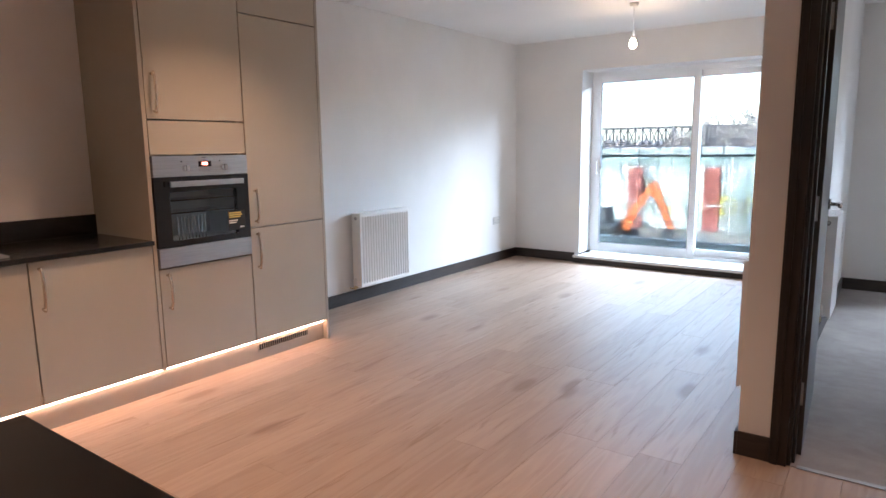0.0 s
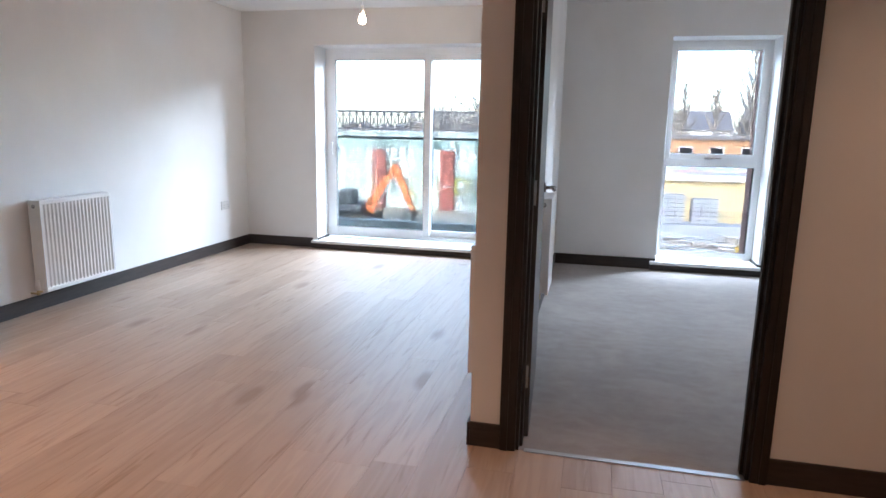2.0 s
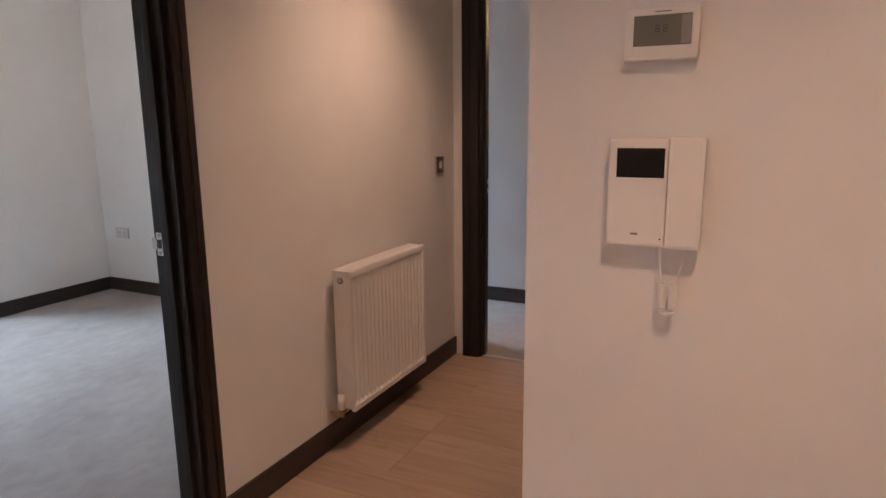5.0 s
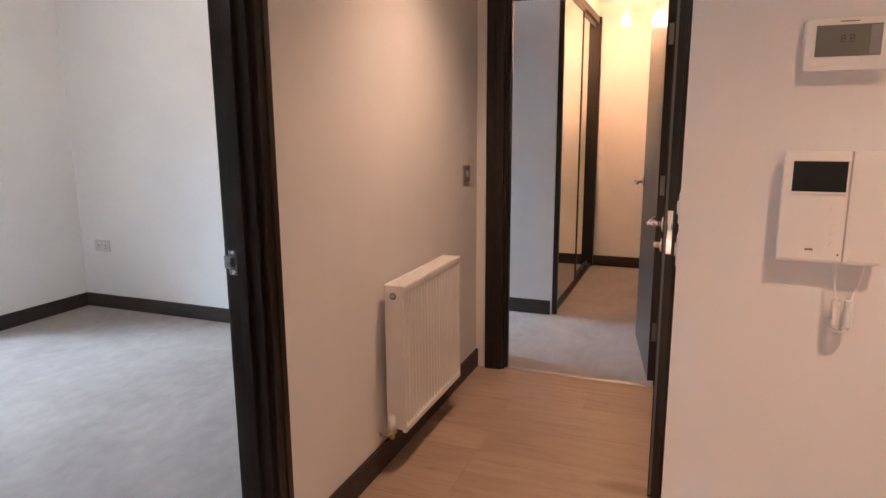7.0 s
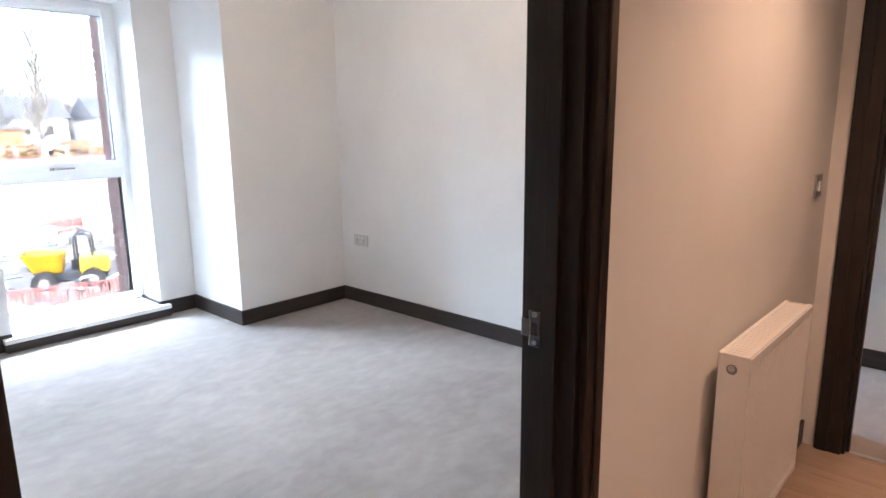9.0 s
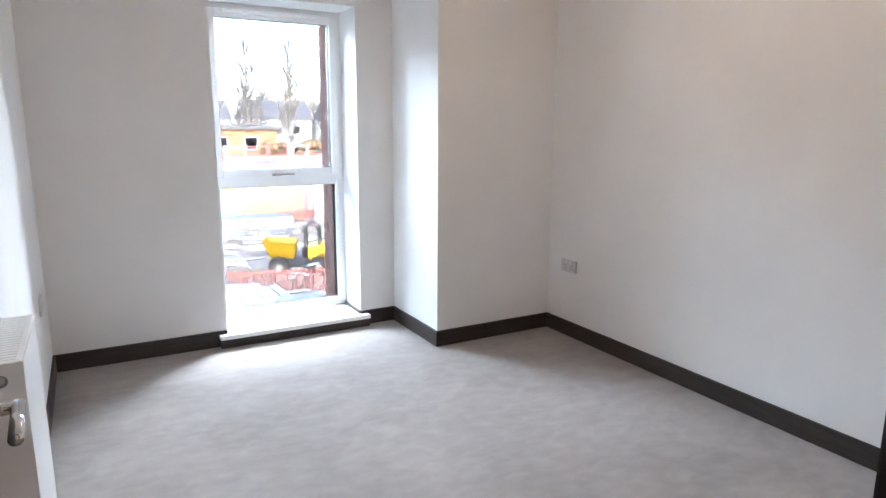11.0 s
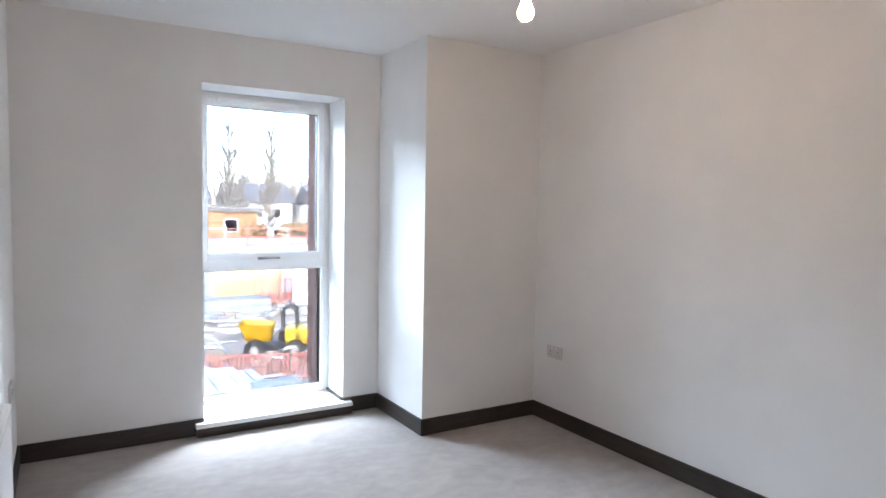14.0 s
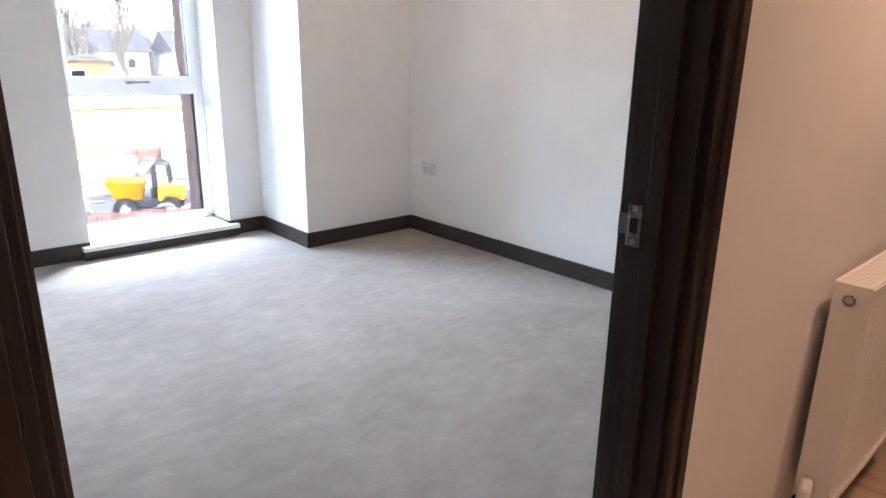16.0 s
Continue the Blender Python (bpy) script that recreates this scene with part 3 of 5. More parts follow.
wt = thing("worktop", Matrix.Identity(4), "black stone worktop with upstand along the wall", "worktop")
part("worktop_slab", bx(KB + 0.002, -0.56, WT - 0.022, KX + 0.022, 1.857, WT, bevel=0.002), GRANITE, wt)
part("upstand", bx(KB + 0.002, -0.56, WT + 0.001, KB + 0.020, 1.857, WT + 0.112, bevel=0.002), GRANITE, wt)
sk = thing("sink", Matrix.Identity(4), "stainless steel sink drainer set in black worktop", "sink")
bm = rect_frame(0, 0, 0.9, 0.46, 0, 0.008, 0.02, 0.002)
drn = part("sink_rim", bm, STEEL, sk)
drn.matrix_basis = Matrix.Translation((KX - 0.05, 0.31, WT + 0.001)) @ Matrix(((0, 0, -1, 0), (1, 0, 0, 0), (0, 1, 0, 0), (0, 0, 0, 1)))
part("drainer", bx(KX - 0.49, 0.33, WT + 0.001, KX - 0.07, 1.19, WT + 0.003), STEEL, sk)

# built-in oven
ov = thing("oven", Matrix.Identity(4), "built-in stainless steel electric oven with black glass door", "oven")
OY0, OY1, OZ0, OZ1 = 1.884, 2.476, 0.697, 1.293
part("oven_body", bx(KX - 0.50, OY0 + 0.02, OZ0 + 0.01, KX - 0.30, OY1 - 0.02, OZ1 - 0.01), CAVITY, ov)
fas = part("control_panel", bx(KX - 0.02, OY0, 1.183, KX + 0.014, OY1, OZ1, bevel=0.003), STEEL, ov, "brushed steel control panel")
part("lower_trim", bx(KX - 0.02, OY0, OZ0, KX + 0.014, OY1, 0.800, bevel=0.003), STEEL, ov, "brushed steel strip")
XF = KX + 0.014
for y in (OY0 + 0.185, OY0 + 0.425):
    k = cy((XF, y, 1.226), (XF + 0.022, y, 1.226), 0.018, 24)
    box(k, XF + 0.020, y - 0.004, 1.209, XF + 0.030, y + 0.004, 1.243, bevel=0.001)
    part("knob", k, CHROME, fas, "round steel knob")
    part("knob_mark", cy((XF, y - 0.02, 1.262), (XF + 0.0015, y - 0.02, 1.262), 0.004, 10), BLACK, fas)
dsp = part("display", bx(XF, OY0 + 0.268, 1.232, XF + 0.002, OY0 + 0.348, 1.262), BLACKGLASS, fas, "black clock display with red digits")
for i, y in enumerate((0.290, 0.303, 0.316)):
    part("digit", rect_frame(OY0 + y, 1.242, OY0 + y + 0.008, 1.254, 0, 0.0008, 0.002, 0), REDLED, dsp).matrix_basis = Matrix(((0, 1, 0, XF + 0.0022), (1, 0, 0, 0), (0, 0, 1, 0), (0, 0, 0, 1)))
for y in (0.278, 0.306, 0.334):
    part("button", cy((XF, OY0 + y, 1.212), (XF + 0.004, OY0 + y, 1.212), 0.0065, 12), STEEL, fas)
part("maker_plate", bx(XF, OY0 + 0.29, 1.279, XF + 0.001, OY0 + 0.32, 1.285), INK, fas)
dr_ = part("oven_door", bx(KX - 0.02, OY0 + 0.085, 1.10, KX + 0.012, OY1 - 0.085, 1.180), BLACKGLASS, ov, "black glass oven door")
for b in ((OY0, 0.803, OY0 + 0.085, 1.180), (OY1 - 0.085, 0.803, OY1, 1.180), (OY0 + 0.085, 0.803, OY1 - 0.085, 0.835)):
    part("door_border", bx(KX - 0.02, b[0], b[1], KX + 0.012, b[2], b[3]), BLACKGLASS, dr_)
pg = part("door_window", bx(KX + 0.004, OY0 + 0.085, 0.835, KX + 0.0105, OY1 - 0.085, 1.10), pane_glass("oven_window_glass", (0.85, 0.9, 0.93)), dr_)
pg.visible_shadow = False
cav = bmesh.new()
box(cav, KX - 0.30, OY0 + 0.06, 0.82, KX - 0.29, OY1 - 0.06, 1.12)
box(cav, KX - 0.29, OY0 + 0.06, 0.82, KX - 0.02, OY0 + 0.07, 1.12)
box(cav, KX - 0.29, OY1 - 0.07, 0.82, KX - 0.02, OY1 - 0.06, 1.12)
box(cav, KX - 0.29, OY0 + 0.07, 0.815, KX - 0.02, OY1 - 0.07, 0.825)
part("cavity", cav, mat("grey_cavity_lining", (0.50, 0.55, 0.60), 0.35), ov)
for z in (0.98, 1.05):
    rk = bmesh.new()
    cyl(rk, (KX - 0.03, OY0 + 0.07, z), (KX - 0.03, OY1 - 0.07, z), 0.004, 8)
    for i in range(14):
        y = OY0 + 0.09 + i * 0.03
        cyl(rk, (KX - 0.03, y, z), (KX - 0.27, y, z), 0.0022, 6)
    part("rack", rk, CHROME, ov, "chrome wire rack")
rk = bmesh.new()
for i in range(9):
    y = OY0 + 0.16 + i * 0.021
    box(rk, KX - 0.06, y, 0.83, KX - 0.055, y + 0.006, 0.96)
part("side_runner", rk, CHROME, ov)
hb = bx(KX + 0.036, OY0 + 0.075, 1.128, KX + 0.050, OY1 - 0.055, 1.158, bevel=0.004)
for y in (OY0 + 0.10, OY1 - 0.10):
    box(hb, KX + 0.010, y, 1.134, KX + 0.040, y + 0.02, 1.152)
part("door_handle", hb, STEEL, dr_, "flat steel bar handle")
st = part("sticker", bx(KX + 0.0125, OY1 - 0.155, 0.853, KX + 0.0135, OY1 - 0.035, 0.972), BLACK, dr_, "black energy sticker with yellow and white print")
for i, (z, w, c) in enumerate(((0.952, 0.085, YELLOWINK), (0.940, 0.09, YELLOWINK), (0.928, 0.08, YELLOWINK), (0.907, 0.06, PLASTIC), (0.895, 0.05, PLASTIC), (0.866, 0.03, PLASTIC))):
    part("print_bar", bx(KX + 0.0135, OY1 - 0.148 if i < 5 else OY1 - 0.075, z, KX + 0.0139, OY1 - 0.148 + w if i < 5 else OY1 - 0.045, z + 0.008), c, st)

# peninsula opposite the units
pen = thing("peninsula_unit", Matrix.Identity(4), "cashmere peninsula base units under black worktop", "cabinet", "fitted kitchen units")
part("carcass", bx(-1.19, YS + 0.02, 0.12, -0.66, 0.47, WT - 0.022), CARCASS, pen)
part("plinth_board", bx(-1.14, YS + 0.02, 0.0, -0.70, 0.42, 0.12), CARCASS, pen)
for i in range(3):
    part("cabinet_door", bx(-1.21, 0.47 - 0.6 * (i + 1) + 0.002, 0.14, -1.19, 0.47 - 0.6 * i - 0.002, WT - 0.03, bevel=0.002), CABINET, pen)
pw = thing("peninsula_worktop", Matrix.Identity(4), "black stone worktop of kitchen peninsula", "worktop")
part("worktop_slab", bx(-1.215, YS + 0.01, WT - 0.021, -0.63, 0.497, WT + 0.006, bevel=0.003), GRANITE, pw)


# ---- radiators ----
def radiator(m, w, z0, z1, label, depth=0.10, plain=False, valve=0):
    """Local: wall at y=0, front towards -y, from x=0 to w."""
    r = thing("radiator", m, label, "radiator", "panel radiators")
    d = depth
    n = max(6, int(w / 0.033))
    fr = bmesh.new()
    pitch = (w - 0.02) / n
    prof = [(0.0, -d + 0.006)]
    for i in range(n):
        x = 0.01 + i * pitch
        if plain:
            continue
        prof += [(x + pitch * 0.08, -d + 0.006), (x + pitch * 0.30, -d + 0.015), (x + pitch * 0.70, -d + 0.015), (x + pitch * 0.92, -d + 0.006)]
    prof.append((w, -d + 0.006))
    za, zb = z0 + 0.035, z1 - 0.04
    rows = [[fr.verts.new((x, y if za - 0.001 <= z <= zb + 0.001 and k in (1, 2) else -d + 0.006, z)) for x, y in prof] for k, z in enumerate((za - 0.012, za, zb, zb + 0.012))]
    for a, b in zip(rows, rows[1:]):
        for i in range(len(prof) - 1):
            fr.faces.new((a[i], a[i + 1], b[i + 1], b[i]))
    box(fr, 0, -d + 0.004, z0, w, -d + 0.018, za - 0.012, bevel=0.003)
    box(fr, 0, -d + 0.004, zb + 0.012, w, -d + 0.018, z1 - 0.004, bevel=0.003)
    box(fr, 0.0, -d + 0.0165, z0 + 0.002, w, -d + 0.020, z1 - 0.006)
    part("front_panel", fr, ENAMEL, r)
    part("back_panel", bx(0.004, -0.042, z0 + 0.01, w - 0.004, -0.028, z1 - 0.012, bevel=0.003), ENAMEL, r)
    top = bmesh.new()
    box(top, 0, -d + 0.008, z1 - 0.006, w, -d + 0.020, z1, bevel=0.002)
    box(top, 0, -0.036, z1 - 0.006, w, -0.024, z1, bevel=0.002)
    for i in range(int(w / 0.02)):
        x = 0.004 + i * 0.02
        box(top, x, -d + 0.020, z1 - 0.006, x + 0.0165, -0.036, z1 - 0.002)
    part("top_grille", top, ENAMEL, r)
    for x0, x1, s in ((-0.002, 0.001, -1), (w - 0.001, w + 0.002, 1)):
        sp = part("side_panel", bx(x0, -d + 0.005, z0 + 0.012, x1, -0.026, z1 - 0.002, bevel=0.0008), ENAMEL, r)
        xx = x0 if s < 0 else x1
        # grey disc gives the hole's shade by colour; the panel is not pierced
        part("end_hole_shade", cy((xx, -d * 0.55, z1 - 0.042), (xx + s * 0.002, -d * 0.55, z1 - 0.042), 0.014, 16), GREYP, sp, "grey disc painted as the dark hole round plug")
        part("bleed_plug", cy((xx + s * 0.001, -d * 0.55, z1 - 0.039), (xx + s * 0.005, -d * 0.55, z1 - 0.039), 0.009, 12), STEEL, sp)
    inner = bmesh.new()
    for i in range(int(w / 0.025)):
        x = 0.012 + i * 0.025
        box(inner, x, -d + 0.021, z0 + 0.03, x + 0.002, -0.043, z1 - 0.03)
    part("convector_fins", inner, ENAMEL, r)
    for x in (0.12, w - 0.12):
        part("wall_bracket", bx(x - 0.015, -0.028, z0 + 0.08, x + 0.015, 0.0, z1 - 0.1), ENAMEL, r)
    x = -0.022 if valve == 0 else w + 0.022
    v = cy((x, -d * 0.5, z0 + 0.015), (x, -d * 0.5, z0 + 0.075), 0.017, 18, 0.014)
    ball(v, (x, -d * 0.5, z0 + 0.075), 0.014, 1, 1, 0.6)
    part("valve_head", v, PLASTIC, r, "white thermostatic valve head", True)
    v = cy((x, -d * 0.5, z0 - 0.02), (x, -d * 0.5, z0 + 0.014), 0.011, 12)
    cyl(v, (x, -d * 0.5, z0 - 0.004), (x + (0.03 if valve == 0 else -0.03), -d * 0.5, z0 - 0.004), 0.008, 10)
    cyl(v, (x, -d * 0.5, z0 - 0.012), (x, -0.004, z0 - 0.012), 0.0075, 10)
    part("valve_body", v, BRASS, r, "brass and chrome valve body", True)
    return r


radiator(pose(XL, 3.955, 0, 0, 0, 90), 0.645, 0.145, 0.780, "white ribbed panel radiator on living room wall", 0.128)
radiator(pose(1.322, YH, 0), 0.635, 0.165, 0.764, "white ribbed panel radiator on hall wall", 0.112)
radiator(pose(PB, 4.315, 0, 0, 0, 90), 0.40, 0.30, 0.905, "narrow white panel radiator behind bedroom door", 0.112, plain=True)
radiator(pose(PA, 3.88, 0, 0, 0, -90), 0.62, 0.165, 0.785, "white ribbed panel radiator on the partition wall", 0.092, valve=1)


# ---- sockets, switches, wall devices ----
SOCKETP = mat("grey_white_plastic", (0.60, 0.60, 0.59), 0.4)


def socket(m, label="white double wall socket"):
    s = thing("wall_socket", m, label, "socket", "wall sockets")
    pl_ = part("face_plate", bx(-0.073, -0.010, -0.043, 0.073, 0, 0.043, bevel=0.003), SOCKETP, s)
    for cx in (-0.036, 0.036):
        part("rocker", bx(cx + (0.012 if cx < 0 else -0.024), -0.0125, 0.016, cx + (0.024 if cx < 0 else -0.012), -0.010, 0.034, bevel=0.001), PLASTIC, pl_)
        # black tabs on the uncut plate paint the dark of the pin holes
        pin = bx(cx - 0.003, -0.0105, -0.002, cx + 0.003, -0.0098, 0.008)
        for dx in (-0.011, 0.011):
            box(pin, cx + dx - 0.0035, -0.0105, -0.022, cx + dx + 0.0035, -0.0098, -0.018)
        part("pin_hole_shade", pin, BLACK, pl_)
    return s


socket(pose(XL, 6.36, 0.478, 0, 0, 90))
socket(pose(XC, 5.94, 0.487, 0, 0, -90))
socket(pose(XC, 3.84, 0.487, 0, 0, -90))
socket(pose(PB, 6.36, 0.52, 0, 0, 90))
socket(pose(XI, 1.585, 0.435, 0, 0, -90), "white double wall socket below intercom")
sw = thing("light_switch", pose(2.335, YH, 1.12), "white single light switch on hall wall", "switch")
sp = part("face_plate", bx(-0.043, -0.010, -0.043, 0.043, 0, 0.043, bevel=0.003), STEEL, sw)
part("rocker", bx(-0.012, -0.015, -0.018, 0.012, -0.010, 0.018, bevel=0.002), PLASTIC, sp)

for z in (1.122, 0.998):
    sw = thing("light_switch", pose(1.165, YI, z, 0, 0, 180), "white switch plate on hall wall beside cupboard door", "switch", "hall switches")
    sp = part("face_plate", bx(-0.043, -0.010, -0.043, 0.043, 0, 0.043, bevel=0.003), PLASTIC, sw)
    part("rocker", bx(-0.012, -0.015, -0.018, 0.012, -0.010, 0.018, bevel=0.002), PLASTIC, sp)

# intercom: wall face x = XI, local x runs along -y, front towards -y
ic = thing("video_intercom", pose(XI, 1.628, -0.008, 0, 0, -90), "white video door intercom with handset and coiled cord", "intercom")
part("back_box", bx(0.006, -0.022, 1.100, 0.172, 0, 1.312, bevel=0.004), PLASTIC, ic)
icb = part("body", bx(0.0, -0.040, 1.104, 0.112, -0.020, 1.314, bevel=0.006), PLASTIC, ic)
part("screen_bezel", rect_frame(0.012, 1.235, 0.110, 1.300, -0.0425, -0.039, 0.004, 0.001), PLASTIC, icb)
part("screen", bx(0.016, -0.0412, 1.239, 0.106, -0.0395, 1.296), SCREEN, icb, "dark grey display screen")
part("key_button", cy((0.094, -0.0395, 1.208), (0.094, -0.0425, 1.208), 0.010, 20), PLASTIC, icb)
for z in (1.172, 1.155, 1.138):
    part("button", cy((0.094, -0.0395, z), (0.094, -0.0425, z), 0.0062, 16), PLASTIC, icb)
part("maker_mark", bx(0.048, -0.0405, 1.126, 0.062, -0.0398, 1.130), INK, icb)
# raised black dot in place of a shaded speaker opening
part("speaker_hole_shade", cy((0.104, -0.0395, 1.120), (0.104, -0.041, 1.120), 0.0018, 8), BLACK, icb)
hs = bmesh.new()
box(hs, 0.1125, -0.0425, 1.102, 0.178, -0.018, 1.316, bevel=0.008)
part("handset", hs, PLASTIC, ic, "white handset hung on the side")
cord = []
for i in range(400):
    a = i / 399
    s = min(1, a * 1.0)
    # the cord hangs in a U from the body to the handset
    if s < 0.45:
        cx, cz = 0.112, 1.03 - (s / 0.45) * 0.05
    elif s < 0.55:
        q = (s - 0.45) / 0.10 * math.pi
        cx, cz = 0.112 + 0.011 * (1 - math.cos(q)), 0.98 - 0.012 * math.sin(q)
    else:
        cx, cz = 0.134, 0.98 + (s - 0.55) / 0.45 * 0.05
    w = 2 * math.pi * 34 * a
    cord.append((cx + 0.0062 * math.cos(w), -0.030 + 0.0062 * math.sin(w), cz))
cbm = sweep(cord, 0.0021)
for p in ([(0.104, -0.03, 1.104), (0.105, -0.03, 1.08), (0.108, -0.03, 1.05), (0.116, -0.03, 1.032)], [(0.150, -0.035, 1.098), (0.148, -0.033, 1.075), (0.143, -0.031, 1.05), (0.138, -0.03, 1.032)]):
    tmpb = sweep(p, 0.002)
    me = bpy.data.meshes.new("tmp")
    tmpb.to_mesh(me)
    tmpb.free()
    cbm.from_mesh(me)
    bpy.data.meshes.remove(me)
part("coiled_cord", cbm, PLASTIC, ic, "white coiled handset cord", True)

th = thing("thermostat", pose(XI, 1.612, 0, 0, 0, -90), "white wall thermostat with grey display", "thermostat")
tb = part("body", bx(0.0, -0.026, 1.452, 0.136, 0, 1.546, bevel=0.010), PLASTIC, th)
part("display", bx(0.018, -0.0275, 1.478, 0.122, -0.0255, 1.533, bevel=0.0008), LCD, tb, "grey lcd display")
part("key_strip", bx(0.104, -0.0280, 1.480, 0.121, -0.0272, 1.531), GREYP, tb)
part("maker_mark", bx(0.055, -0.0265, 1.538, 0.085, -0.0257, 1.540), INK, tb)
for i, x in enumerate((0.058, 0.072)):
    for z0 in (1.502, 1.508):
        part("digit", rect_frame(x, z0, x + 0.007, z0 + 0.007, -0.0281, -0.0274, 0.0013, 0), LCDTEXT, tb)


# ---- pendant lamps ----
def pendant(x, y, zb, label, bulb=BULB):
    p = thing("pendant_lamp", pose(x, y, 0), label, "pendant lamp", "pendant lamps")
    part("ceiling_rose", cy((0, 0, CEIL - 0.028), (0, 0, CEIL), 0.032, 24, 0.04), PLASTIC, p, "", True)
    part("cable", cy((0, 0, zb + 0.10), (0, 0, CEIL - 0.02), 0.003, 8), PLASTIC, p)
    part("lamp_holder", cy((0, 0, zb + 0.045), (0, 0, zb + 0.115), 0.019, 18, 0.011), PLASTIC, p, "white lamp holder", True)
    b = bmesh.new()
    ball(b, (0, 0, zb), 0.030, 1, 1, 1.0, 18, 12)
    cyl(b, (0, 0, zb + 0.018), (0, 0, zb + 0.048), 0.0245, 16, 0.014)
    part("bulb", b, bulb, p, "lit warm glass bulb", True)


pendant(-1.915, 5.51, 2.155, "bare lit bulb hanging from white rose in living room")
pendant(1.33, 4.60, 2.155, "bare lit bulb hanging from the bedroom ceiling")
pendant(4.757, 2.36, 2.19, "bare lit bulb hanging in the second bedroom", BULB_STRONG)


def downlight(x, y, watts, size=1.9):
    d = thing("downlight", pose(x, y, CEIL), "small recessed warm ceiling downlight", "downlight", "recessed downlights")
    ring = cy((0, 0, -0.006), (0, 0, 0), 0.045, 28)
    part("rim", ring, CHROME, d)
    part("lens", cy((0, 0, -0.0085), (0, 0, -0.006), 0.03, 24), LENS, d)
    li = bpy.data.lights.new("downlight_lamp", "SPOT")
    li.energy, li.color, li.spot_size, li.spot_blend, li.shadow_soft_size = watts, (1.0, 0.57, 0.35), size, 0.8, 0.03
    o = new("downlight_lamp", li)
    o.parent = d
    o.location = (0, 0, -0.02)


for x, y, w in DOWNLIGHTS:
    downlight(x, y, w)

# ---- wardrobe in the second bedroom ----
wd = thing("wardrobe", Matrix.Identity(4), "built-in wardrobe with dark framed sliding mirror doors", "wardrobe")
WXA, WXB = 3.70, 5.54
part("head_track", bx(WXA, 2.672, 2.30, WXB, 2.74, 2.36), WENGE, wd)
part("floor_track", bx(WXA, 2.672, 0.0, WXB, 2.74, 0.03), WENGE, wd)
part("back_board", bx(WXA + 0.09, 3.25, 0.0, WXB, 3.30, 2.36), CARCASS, wd)
part("fascia", bx(WXA, 2.68, 2.36, WXB, 2.72, CEIL), WALL, wd)
for i in range(2):
    a, b, y = WXA + 0.03 + i * 0.89, WXA + 0.03 + i * 0.89 + 0.93, 2.675 + i * 0.028
    dd = part("sliding_door", rect_frame(a, 0.03, b, 2.30, y, y + 0.024, 0.03, 0.002), WENGE, wd, "dark frame of sliding door")
    part("mirror", bx(a + 0.03, y + 0.006, 0.06, b - 0.03, y + 0.016, 2.27), MIRROR, dd, "clear mirror panel")
part("end_post", bx(WXB - 0.06, 2.655, 0.0, WXB, 2.74, 2.36), WENGE, wd)
part("end_post", bx(WXA, 2.655, 0.0, WXA + 0.03, 2.74, 2.36), WENGE, wd)

# ---- balcony ----
BY = 8.40
BSLAB = noisy(mat("pale_green_deck", rough=0.8), 6, (0.42, 0.44, 0.36), (0.52, 0.53, 0.45), 0.2, 60)
CONC = noisy(mat("pale_concrete", rough=0.85), 3, (0.42, 0.42, 0.40), (0.55, 0.55, 0.52), 0.3, 40)
RAIL = mat("dark_steel_rail", (0.06, 0.065, 0.07), 0.4, 0.6)
bal = thing("balcony", pose(-2.2, 7.2, 0), "balcony with pale deck and frameless glass balustrade", "balcony", kind="structure")
part("deck", bx(-1.8, 0.0, -0.22, 1.7, BY - 7.15, 0.0), BSLAB, bal)
part("kerb", bx(-1.8, BY - 7.26, 0.0, 1.7, BY - 7.15, 0.105, bevel=0.01), CONC, bal)
for i in range(3):
    g = part("glass_panel", bx(-1.78 + i * 1.16, BY - 7.21, 0.08, -1.78 + i * 1.16 + 1.145, BY - 7.195, 1.17), GREENGLASS, bal)
    g.visible_shadow = False
for x in (-1.78, 1.68):
    g = part("glass_panel", bx(x - 0.007, 0.2, 0.08, x + 0.007, BY - 7.22, 1.17), GREENGLASS, bal)
    g.visible_shadow = False
part("top_rail", bx(-1.8, BY - 7.225, 1.165, 1.7, BY - 7.175, 1.195, bevel=0.006), RAIL, bal)

# ---- outer brick leaf beside the bedroom window ----
BRICK = noisy(mat("red_brick", rough=0.85), 14, (0.30, 0.13, 0.092), (0.46, 0.245, 0.175), 0.5, 90)
MORTAR = noisy(mat("pale_mortar", rough=0.9), 20, (0.42, 0.39, 0.35), (0.52, 0.49, 0.44), 0.3, 90)
leafw = bmesh.new()
box(leafw, 1.473, 7.180, -4.5, 3.3, 7.372, 4.8)
box(leafw, -0.9, 7.180, -4.5, 0.655, 7.372, 4.8)
box(leafw, 0.655, 7.180, -4.5, 1.473, 7.372, 0.02)
box(leafw, 0.655, 7.180, 2.2, 1.473, 7.372, 4.8)
box(leafw, -4.4, 7.180, -4.5, -3.0, 7.372, 4.8)
box(leafw, -3.0, 7.180, 2.15, -0.9, 7.372, 4.8)
box(leafw, -3.0, 7.180, -4.5, -0.9, 7.372, -0.24)
outer = struct("wall_outer_brick", leafw, MORTAR, "outer leaf of red brickwork with pale mortar", "wall")
bme = bpy.data.meshes.new("brick")
bb = bx(0, 0, 0, 0.215, 0.102, 0.065, bevel=0.003)
bb.to_mesh(bme)
bb.free()
bme.materials.append(BRICK)
hbm = bpy.data.meshes.new("half_brick")
bb = bx(0, 0, 0, 0.102, 0.102, 0.065, bevel=0.003)
bb.to_mesh(hbm)
bb.free()
hbm.materials.append(BRICK)
